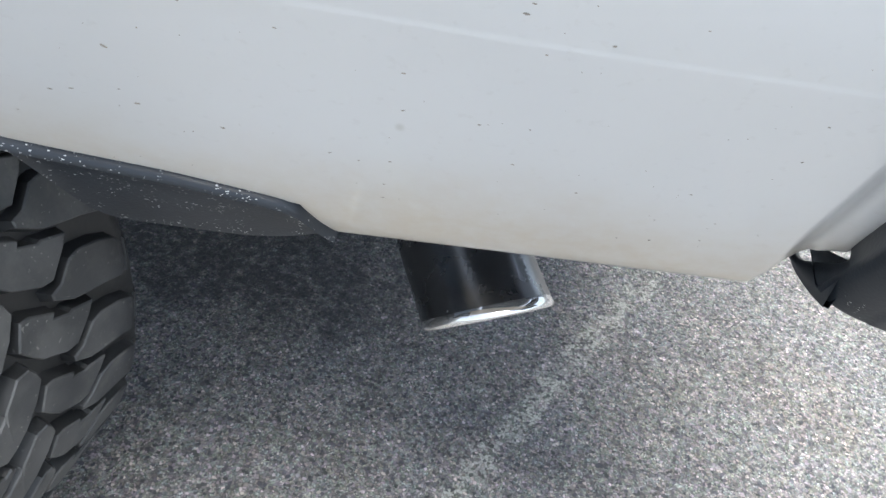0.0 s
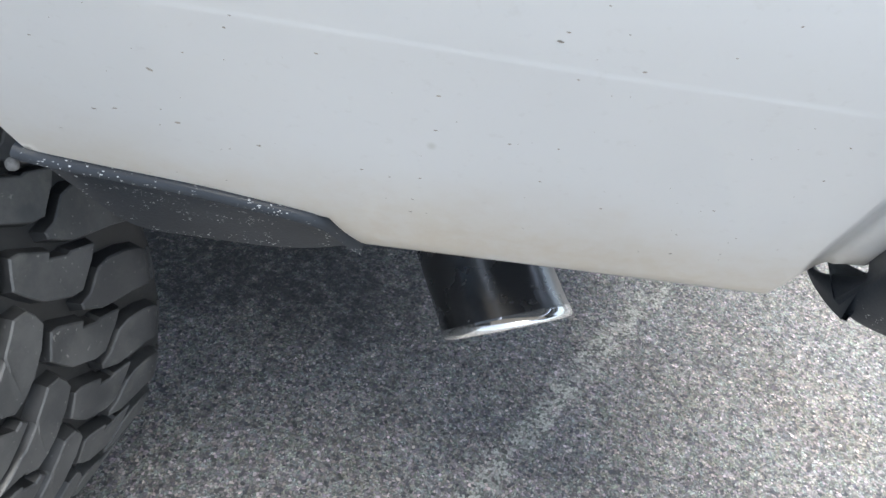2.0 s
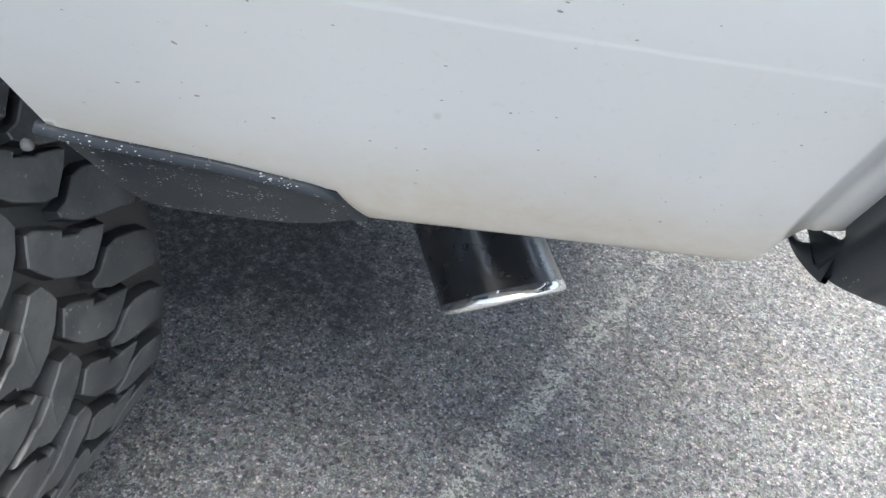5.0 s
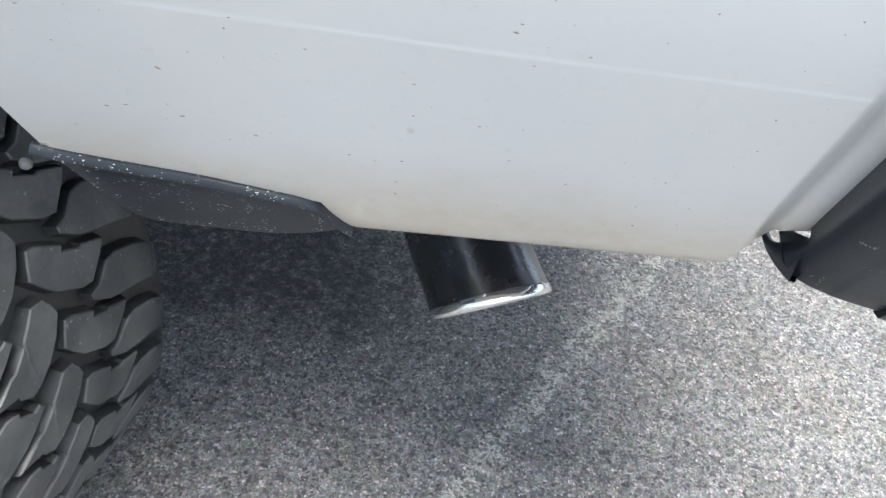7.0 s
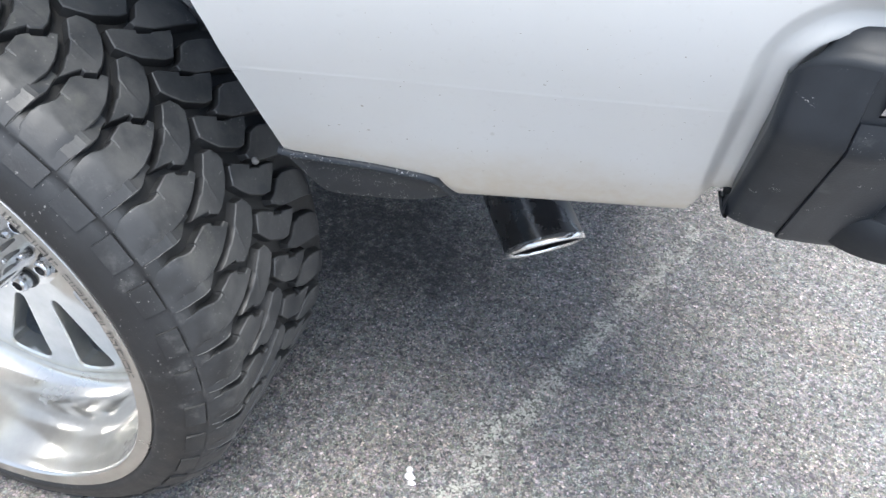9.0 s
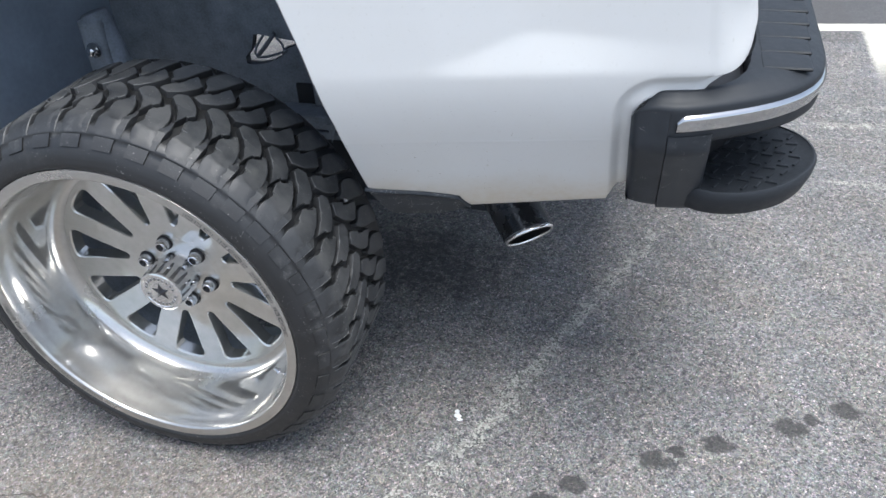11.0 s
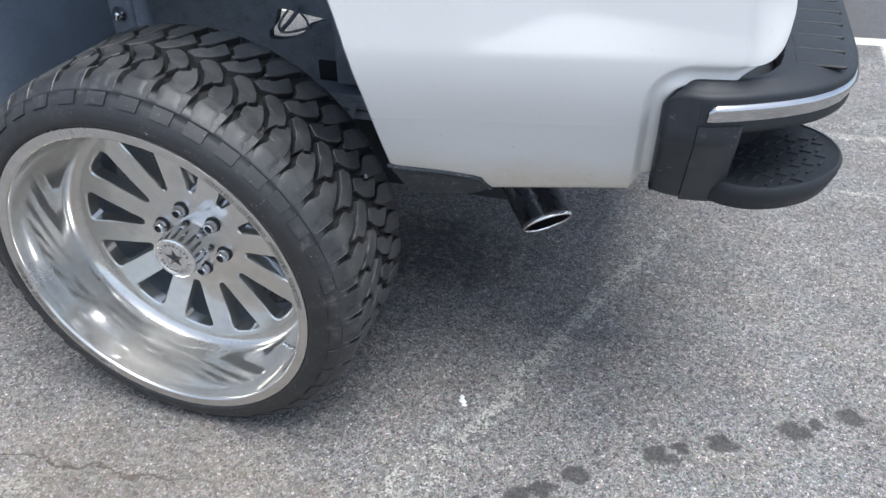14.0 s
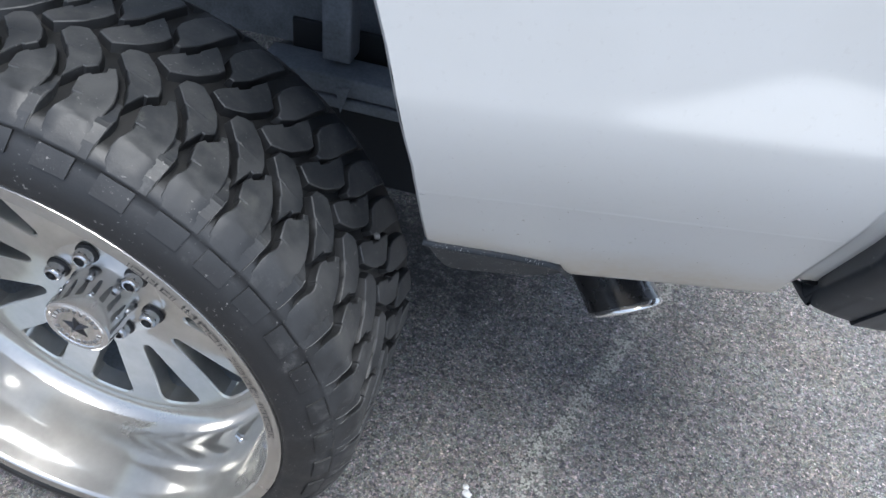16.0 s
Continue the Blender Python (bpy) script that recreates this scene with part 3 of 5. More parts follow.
# -- cab and front end, ahead of the bed: out of view, they block light --
def build_cab():
    def loft(sections, n=10):
        """A body from sections: x, low z, high z, half width low, half width high."""
        rows = []
        for x, z0, z1, w0, w1 in sections:
            r = 0.06
            pts = [(-w0 + r, z0), (-w0, z0 + r), (-w1, z1 - r), (-w1 + r, z1), (w1 - r, z1), (w1, z1 - r), (w0, z0 + r), (w0 - r, z0)]
            rows.append([(x, MID + y, z) for y, z in pts])
        bm = grid_bm(rows, closed_u=True)
        bm.verts.ensure_lookup_table()
        k = len(rows[0])
        bm.faces.new([bm.verts[i] for i in range(k)])
        bm.faces.new([bm.verts[len(bm.verts) - k + i] for i in range(k)])
        return bm
    part("cab_body", loft([(-1.03, 0.64, 1.42, 0.96, 0.99), (-2.0, 0.62, 1.44, 0.97, 1.0), (-3.2, 0.62, 1.44, 0.97, 1.0)]), PAINT, truck, "white painted cab body")
    part("cab_roof", loft([(-1.10, 1.43, 1.98, 0.96, 0.72), (-1.35, 1.43, 2.10, 0.97, 0.74), (-2.5, 1.43, 2.10, 0.97, 0.74), (-3.15, 1.43, 1.50, 0.96, 0.90)]), SMOKED, truck, "dark cab glass")
    part("cab_roof_skin", loft([(-1.3, 2.095, 2.16, 0.76, 0.66), (-2.45, 2.095, 2.16, 0.76, 0.66)]), PAINT, truck, "white cab roof")
    part("front_end", loft([(-3.2, 0.95, 1.44, 0.97, 0.96), (-4.2, 0.95, 1.40, 0.95, 0.90), (-4.5, 0.95, 1.30, 0.86, 0.80)]), PAINT, truck, "white hood and fenders")
    # unseen mass under the cab, keeps light from ahead off the ground
    part("underbody_block", box_bm((-4.3, 0.10, 0.56), (-1.0, 2 * MID - 0.10, 0.95), 0.03), STEEL, truck, "unseen dark mass that closes off light below")
    for y in (-0.35, 2 * MID + 0.03):
        prof = [(0.20, 0.05), (0.33, 0.0), (0.39, 0.02), (0.408, 0.06), (0.408, 0.26), (0.39, 0.30), (0.33, 0.32), (0.2, 0.30)]
        ob = part("tyre", lathe_bm(prof, 72), RUBBER, truck, "black front tyre")
        ob.location = (-3.75, y, 0.408)


build_cab()


# -- black fairing under the side, between wheel and exhaust --
def build_fairing():
    top = [(0.476, 0.6595), (0.482, 0.6565), (0.515, 0.652), (0.571, 0.646), (0.628, 0.634), (0.637, 0.629), (0.643, 0.612), (0.652, 0.602)]
    top = [(x, skin_y(x, z) + 0.002, z) for x, z in top]
    low = [(0.476, 0.645), (0.487, 0.612), (0.497, 0.582), (0.505, 0.574), (0.545, 0.5725), (0.587, 0.5715), (0.615, 0.577), (0.640, 0.589), (0.655, 0.598)]
    low = [(x, -0.165 + 0.24 * (x - 0.507) - 0.495 * (z - 0.583), z) for x, z in low]
    n = 36
    a, b = along(top, n), along(low, n)
    rows = []
    for p, q in zip(a, b):
        r = [p + Vector((0, 0.012, 0.004)), p + Vector((0, -0.0035, 0.001)), p + Vector((0, -0.0065, -0.0022)), p + Vector((0, -0.0066, -0.0048)), p.lerp(q, 0.13) + Vector((0, -0.003, 0))]
        r += [p.lerp(q, t) + Vector((0, 0.004 * math.sin(math.pi * t), 0)) for t in (0.2, 0.35, 0.5, 0.65, 0.8, 0.92)]
        r += [q, q + Vector((0, 0.006, -0.002)), q + Vector((0, 0.03, 0.004))]
        rows.append(r)
    ob = part("lower_fairing", grid_bm(rows), SCUFFED, truck, "black plastic fairing with stone-chip scuffs")
    sharpen(ob, 45)


build_fairing()


# -- wheel well and what shows in it --
def build_wheel_well():
    bm = bmesh.new()
    rows = []
    ring = [(0.02 + 0.468, 0.60), (0.02 + 0.468, 0.68)] + [(0.02 + 0.468 * math.cos(a), 0.78 + 0.455 * math.sin(a)) for a in (math.pi * k / 36 for k in range(37))] + [(0.02 - 0.468, 0.68), (0.02 - 0.468, 0.60)]
    for x, z in ring:
        y0 = skin_y(max(x, 0.1), z) + 0.045
        rows.append([(x, y, z) for y in (y0, -0.12, -0.05, 0.1, 0.25, 0.42)])
    grid_bm(rows, bm=bm)
    liner = part("wheel_liner", bm, LINER, truck, "wheel-well liner with haze in its blue-grey")
    far = liner.data.copy()
    far.transform(Matrix.Translation((0, 2 * MID, 0)) @ Matrix.Diagonal((1, -1, 1, 1)))
    far.flip_normals()
    part("wheel_liner", far, LINER, truck, "wheel-well liner with haze in its blue-grey")
    # frame wall with the one opening that shows daylight
    hole = [(-0.021, 0.706), (0.020, 0.699), (0.091, 0.690), (0.031, 0.668), (0.026, 0.652), (-0.012, 0.632), (-0.049, 0.6245), (-0.079, 0.626), (-0.078, 0.645), (-0.0575, 0.666), (-0.045, 0.706)]
    outer = [(-0.9, 1.0), (1.0, 1.0), (1.0, 0.52), (-0.9, 0.52)]
    bm = bmesh.new()
    sheets = []
    for y in (0.395, 0.42):
        loops = [[bm.verts.new((x, y, z)) for x, z in loop] for loop in (hole, outer)]
        edges = [bm.edges.new((loop[k], loop[(k + 1) % len(loop)])) for loop in loops for k in range(len(loop))]
        bmesh.ops.triangle_fill(bm, use_beauty=True, use_dissolve=False, edges=edges)
        sheets.append(loops)
    for near, beyond in zip(*sheets):
        for k in range(len(near)):
            q = (k + 1) % len(near)
            bm.faces.new((near[k], near[q], beyond[q], beyond[k]))
    bmesh.ops.recalc_face_normals(bm, faces=bm.faces[:])
    part("frame_rail", bm, STEEL, truck, "dark steel frame rail", smooth=False)
    # far rail and crossmember: out of view, they deepen the shade under the bed
    part("frame_rail", box_bm((-0.9, 2 * MID - 0.42, 0.52), (1.0, 2 * MID - 0.395, 1.0), 0.003), STEEL, truck, "dark steel frame rail")
    part("crossmember", box_bm((0.62, 0.42, 0.58), (0.70, 2 * MID - 0.42, 0.78), 0.01), STEEL, truck, "dark steel crossmember")
    part("brake_line", tube_bm(along([(x, 0.388, z) for x, z in ((-0.012, 0.708), (-0.037, 0.679), (-0.048, 0.6595), (-0.043, 0.647), (-0.017, 0.649), (0.033, 0.664), (0.0475, 0.671))], 24), 0.0033, 8), STEEL, truck, "dark bent brake line")
    part("brake_line", tube_bm(along([(x, 0.388, z) for x, z in ((0.021, 0.703), (0.035, 0.689), (0.0396, 0.670), (0.037, 0.6625))], 14), 0.0028, 8), STEEL, truck, "dark bent brake line")
    part("hanger_strap", tube_bm([(0.018, 0.389, 0.713), (-0.012, 0.389, 0.679), (-0.041, 0.389, 0.650)], 0.0058, 8), STEEL, truck, "dark steel hanger strap")
    bm = bmesh.new()
    tab = [(0.2215, 0.572), (0.246, 0.576), (0.2395, 0.552), (0.2305, 0.526)]
    for y in (0.187, 0.190):
        bm.faces.new([bm.verts.new((x, y, z)) for x, z in tab])
    bm.verts.ensure_lookup_table()
    for k in range(4):
        bm.faces.new([bm.verts[v] for v in (k, (k + 1) % 4, 4 + (k + 1) % 4, 4 + k)])
    bmesh.ops.recalc_face_normals(bm, faces=bm.faces[:])
    part("spring_tab", bm, STEEL, truck, "small pale steel tab on the spring", smooth=False)
    # leaf spring and bracket behind the wheel
    part("leaf_spring", box_bm((0.10, 0.20, 0.525), (0.60, 0.27, 0.545), 0.004), STEEL, truck, "dark leaf spring")
    part("leaf_spring", box_bm((0.08, 0.20, 0.55), (0.66, 0.27, 0.585), 0.005), STEEL, truck)
    # an added panel darkens the view behind the wheel and shades the ground
    part("shade_panel", box_bm((0.10, 0.30, 0.30), (0.59, 0.31, 0.62), 0.004), PLASTIC, truck, "added dark panel standing for the shade behind the wheel")
    part("spring_hanger", box_bm((0.185, 0.22, 0.60), (0.235, 0.27, 0.86), 0.006), STEEL, truck, "grey spring hanger")
    # an unseen block, added to stop light coming through from the far side
    part("underbody_block", box_bm((0.42, 0.43, 0.36), (0.96, 2 * MID - 0.43, 0.90), 0.03), PLASTIC, truck, "unseen dark mass that closes off light below")
    part("axle", tube_bm([(0.02, 0.05, 0.42), (0.02, 2 * MID - 0.05, 0.42)], 0.045, 20), STEEL, truck, "dark rear axle tube")
    bm = lathe_bm([(0.0, -0.012), (0.009, -0.012), (0.012, -0.008), (0.012, 0.0), (0.018, 0.002), (0.018, 0.008), (0.0, 0.008)], 16)
    ob = part("liner_bolt", bm, CHROME, truck, "small bright bolt")
    ob.location = (-0.279, 0.09, 0.765)
    part("shock_mount", box_bm((-0.31, 0.10, 0.70), (-0.25, 0.16, 0.83), 0.01), STEEL, truck, "dark shock mount")
    part("shock_absorber", tube_bm([(-0.28, 0.13, 0.84), (-0.2, 0.16, 0.42)], 0.03, 16), STEEL, truck, "dark shock absorber")


build_wheel_well()


# -- wheel --
HUB = Vector((0.022, 0.0, 0.411))
CAMBER = 1.0
R_T = 0.4070   # groove floor
Y_MID = -0.20


WALL = [(0.330, 0.155), (0.334, 0.162), (0.340, 0.169), (0.346, 0.171), (0.352, 0.169), (0.356, 0.1685), (0.366, 0.166), (0.376, 0.160), (0.3868, 0.1505), (0.3938, 0.1430), (0.3950, 0.1437), (0.3995, 0.1395), (0.4066, 0.130), (0.4068, 0.118), (0.4068, 0.095), (0.4070, 0.05), (0.4070, 0.0)]


def off_mid(y):
    """Distance from the tread's middle; the inner side is a little wider."""
    return Y_MID - y if y < Y_MID else max(0.0, y - Y_MID - 0.014)


def tyre_r(y):
    """The groove floor's radius across the tyre."""
    d = off_mid(y)
    for (r1, d1), (r0, d0) in zip(WALL[6:], WALL[7:]):
        if d >= d0:
            return r0 + (r1 - r0) * (d - d0) / (d1 - d0)
    return R_T


def block_rise(y):
    """Tread depth, running out on the shoulder."""
    d = off_mid(y)
    return 0.0012 + 0.0108 * (1 - smooth01((d - 0.106) / 0.029)) - 0.0008 * smooth01((d - 0.14) / 0.015)


def build_tyre(parent_pose):
    tyre = new("tyre")
    tyre.parent = truck
    tyre.matrix_basis = parent_pose
    prof = [(r, Y_MID - d) for r, d in WALL] + [(r, Y_MID + 0.014 + d) for r, d in reversed(WALL[:-1])]
    me = bpy.data.meshes.new("carcass")
    bm = lathe_bm(prof, 140)
    bmesh.ops.recalc_face_normals(bm, faces=bm.faces)
    bm.to_mesh(me)
    bm.free()
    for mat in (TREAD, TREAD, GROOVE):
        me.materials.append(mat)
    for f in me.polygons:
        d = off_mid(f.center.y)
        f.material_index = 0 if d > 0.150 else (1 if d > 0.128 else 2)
    me.shade_smooth()
    carcass = new("carcass", me)
    carcass.parent = tyre
    tagged(carcass, "black rubber sidewall, dusty and scraped")
    # tread blocks: outlines in degrees of turn and metres across, one pitch apart
    PITCH = 360.0 / 39
    rows = {
        "shoulder": [(14.7, -0.266), (14.45, -0.259), (14.1, -0.2545), (13.75, -0.2555), (12.45, -0.243), (12.75, -0.2365), (12.0, -0.2325), (10.75, -0.245), (9.5, -0.260), (8.6, -0.279), (8.4, -0.297),
                     (8.35, -0.316), (8.1, -0.334), (8.0, -0.3425), (13.1, -0.3425), (13.9, -0.334), (14.2, -0.322), (14.1, -0.314), (13.6, -0.305), (13.4, -0.298), (13.5, -0.290), (14.0, -0.2855), (14.25, -0.278)],
        "second": [(13.3, -0.207), (13.0, -0.195), (11.9, -0.1905), (10.6, -0.1885), (8.5, -0.199), (6.5, -0.214), (5.4, -0.228), (5.05, -0.238), (6.0, -0.2475), (6.5, -0.2475), (6.75, -0.255),
                   (7.35, -0.274), (7.8, -0.262), (8.95, -0.247), (9.0, -0.2425), (10.3, -0.2295), (11.3, -0.223), (12.1, -0.216)],
        "centre": [(9.1, -0.186), (8.9, -0.1785), (6.9, -0.157), (6.4, -0.160), (5.2, -0.1445), (5.3, -0.1405), (4.1, -0.1195), (2.9, -0.127), (1.4, -0.141), (0.85, -0.1455), (1.2, -0.157), (3.3, -0.180),
                   (4.7, -0.188), (6.4, -0.196), (7.6, -0.192)],
        "inner": [(1.4, -0.125), (1.5, -0.113), (0.5, -0.093), (-0.9, -0.076), (-2.7, -0.066), (-5.0, -0.070), (-6.0, -0.079), (-4.9, -0.097), (-3.9, -0.118), (-3.0, -0.135), (-1.2, -0.152), (-0.5, -0.152),
                  (-0.3, -0.141)],
        "inner_shoulder": [(-3.4, -0.056), (-5.4, -0.060), (-6.8, -0.067), (-8.4, -0.052), (-9.9, -0.038), (-10.7, -0.020), (-4.9, -0.020), (-4.4, -0.036), (-3.7, -0.046)],
    }

    def turn(k):
        """The place of pitch k round the tyre: the pitches are shorter below the tread's rear top, longer ahead of it."""
        a = (62.0 + k * PITCH + 180.0) % 360.0 - 180.0
        return a + 2.5 * smooth01((54.0 - a) / 36.0) * smooth01((a + 170.0) / 80.0)

    def offset(points, out):
        """The outline moved outward by a length, corner by corner; points in metres."""
        n = len(points)
        area = sum(points[i][0] * points[(i + 1) % n][1] - points[(i + 1) % n][0] * points[i][1] for i in range(n))
        flip = 1.0 if area > 0 else -1.0
        res = []
        for i in range(n):
            (px, py), (x, y), (qx, qy) = points[i - 1], points[i], points[(i + 1) % n]
            a, b = Vector((x - px, y - py)).normalized(), Vector((qx - x, qy - y)).normalized()
            na, nb = Vector((a.y, -a.x)) * flip, Vector((b.y, -b.x)) * flip
            m = (na + nb)
            m = m.normalized() if m.length > 0.2 else na
            k = out / max(0.55, m.dot(na))
            res.append((x + m.x * k, y + m.y * k))
        return res

    for key, pts in rows.items():
        cut = {"shoulder": 20, "second": 15}.get(key)
        arc = radians(1) * R_T
        poly = [(a * arc, y) for a, y in pts]
        mx, my = sum(p[0] for p in poly) / len(poly), sum(p[1] for p in poly) / len(poly)
        if cut is not None:
            # a narrow slit cut into the block's leading edge
            (a0, y0), (a1, y1) = poly[cut], poly[cut + 1]
            h = 0.0013 / math.hypot(a1 - a0, y1 - y0)
            ends = [(a0 + (a1 - a0) * t, y0 + (y1 - y0) * t) for t in (0.5 - h, 0.5 - h, 0.5 + h, 0.5 + h)]
            k = 0.0085 / math.hypot(mx - ends[1][0], my - ends[1][1])
            for q in (1, 2):
                ends[q] = (ends[q][0] + (mx - ends[q][0]) * k, ends[q][1] + (my - ends[q][1]) * k)
            poly[cut + 1:cut + 1] = ends
        verts, n = [], len(poly)

        def ring(points, rise, sink=0.0):
            for u, y in points:
                rr = tyre_r(y) + block_rise(y) * rise - sink
                verts.append((rr * math.cos(u / arc * radians(1)), y, rr * math.sin(u / arc * radians(1))))
        spread = 0.4 if key == "shoulder" else 1.0
        ring(offset(poly, 0.0042 * spread), 0.0, 0.004)
        ring(offset(poly, 0.0022 * spread), 0.30)
        ring(offset(poly, 0.0006), 0.90)
        ring(offset(poly, -0.0006), 1.0)
        # the top, filled by its own triangles and drawn round the wheel's curve
        bmk = bmesh.new()
        vs = [bmk.verts.new(v) for v in verts]
        wall = set()
        for lv in range(3):
            for i in range(n):
                j = (i + 1) % n
                f = bmk.faces.new((vs[lv * n + i], vs[lv * n + j], vs[(lv + 1) * n + j], vs[(lv + 1) * n + i]))
                if lv < 2:
                    wall.add(f)
        flat = [Vector((u, y, 0)) for u, y in offset(poly, -0.0006)]
        for tri in geometry.tessellate_polygon([flat]):
            bmk.faces.new([vs[3 * n + i] for i in tri])
        tops = [f for f in bmk.faces if len(f.verts) == 3]
        bmesh.ops.subdivide_edges(bmk, edges=list({e for f in tops for e in f.edges if e.calc_length() > 0.02 and not e.is_boundary and all(len(g.verts) == 3 for g in e.link_faces)}), cuts=2)
        for v in bmk.verts:
            if all(len(f.verts) != 4 or f in tops for f in v.link_faces) and all(f not in wall for f in v.link_faces):
                d = math.hypot(v.co.x, v.co.z)
                w = (tyre_r(v.co.y) + block_rise(v.co.y)) / d
                v.co.x, v.co.z = v.co.x * w, v.co.z * w
        bmesh.ops.recalc_face_normals(bmk, faces=bmk.faces)
        me = bpy.data.meshes.new("tread_block")
        # the walls of a block hold groove shade in black, the worn top turns grey
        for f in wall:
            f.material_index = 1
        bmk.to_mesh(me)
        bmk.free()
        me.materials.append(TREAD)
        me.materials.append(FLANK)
        me.shade_smooth()
        me.set_sharp_from_angle(angle=radians(30))
        # the worn tops follow the tyre's own curve
        flow = [c.vector.copy() for c in me.corner_normals]
        for f in me.polygons:
            cos = [me.vertices[v].co for v in f.vertices]
            if all(math.hypot(c.x, c.z) > tyre_r(c.y) + block_rise(c.y) - 0.0002 for c in cos):
                for li, c in zip(f.loop_indices, cos):
                    slope = (tyre_r(c.y + 0.002) + block_rise(c.y + 0.002) - tyre_r(c.y - 0.002) - block_rise(c.y - 0.002)) / 0.004
                    d = math.hypot(c.x, c.z)
                    flow[li] = Vector((c.x / d, -slope, c.z / d)).normalized()
        me.normals_split_custom_set(flow)
        for k in range(39):
            b = new("tread_block", me)
            b.parent = tyre
            b.matrix_basis = pose(0, 0, 0, 0, -turn(k), 0)
    # sloping tie bars that fill most of the groove beside each shoulder block
    rv, rf = [], []
    for k in range(13):
        t = k / 12
        y = -0.268 - 0.0745 * t
        fill = 0.25 + 0.73 * smooth01(t / 0.55)
        lo = 7.7 - 1.05 * smooth01(t / 0.4) + 0.12 * math.sin(9 * t)
        hi = 9.0 - 0.6 * t
        top = tyre_r(y) + block_rise(y) * fill
        foot = tyre_r(y) - 0.003
        for a, rr in ((hi + 0.1, foot), (hi, top - 0.0003), (lo + 0.1, top + 0.0002), (lo, top - 0.0006), (lo - 0.22, foot)):
            rv.append((rr * math.cos(radians(a)), y, rr * math.sin(radians(a))))
    for k in range(12):
        for j in range(4):
            rf.append((5 * k + j, 5 * k + j + 1, 5 * k + j + 6, 5 * k + j + 5))
    rf.append((0, 1, 2, 3, 4))
    bar = mesh_from("tie_bar", rv, rf, TREAD, False)
    # a thin scuffed edge left by the mould along each of them
    sv, sf = [], []
    for k in range(8):
        t = k / 7
        y = -0.300 - 0.040 * t
        a = 6.72 + 0.06 * math.sin(5 * t)
        rr = tyre_r(y) + block_rise(y) + (0.0001 if k in (0, 7) else 0.0007)
        for da, lift in ((-0.06, -0.003), (-0.02, 0.0), (0.02, 0.0), (0.06, -0.003)):
            sv.append(((rr + lift) * math.cos(radians(a + da)), y, (rr + lift) * math.sin(radians(a + da))))
    for k in range(7):
        for j in range(3):
            sf.append((4 * k + j, 4 * k + j + 1, 4 * k + j + 5, 4 * k + j + 4))
    edge = mesh_from("mould_edge", sv, sf, RIDGE)
    for k in range(39):
        for nm, me in (("tie_bar", bar), ("mould_edge", edge)):
            b = new(nm, me)
            b.parent = tyre
            b.matrix_basis = pose(0, 0, 0, 0, -turn(k), 0)
    # raised bars low on the shoulder
    w = radians(2.7)
    c = []
    for lift in (-0.0015, 0.0030):
        for da, r in ((-w, 0.3770), (w, 0.3770), (w, 0.3938), (-w, 0.3938)):
            y = Y_MID - (0.1592 if r < 0.39 else 0.1430) - lift * 0.85
            rr = r + lift * 0.5
            c.append((rr * math.cos(da), y, rr * math.sin(da)))
    bar = mesh_from("sidewall_bar", c, [(4, 5, 6, 7), (0, 1, 5, 4), (1, 2, 6, 5), (2, 3, 7, 6), (3, 0, 4, 7)], TREAD, False)
    # the bars' shadow outline is put into dark side faces
    bar.materials.append(GROOVE)
    for f in bar.polygons[1:]:
        f.material_index = 1
    for k in range(39):
        b = new("sidewall_bar", bar)
        b.parent = tyre
        b.matrix_basis = pose(0, 0, 0, 0, -(turn(k) + 1.5), 0)
    return tyre


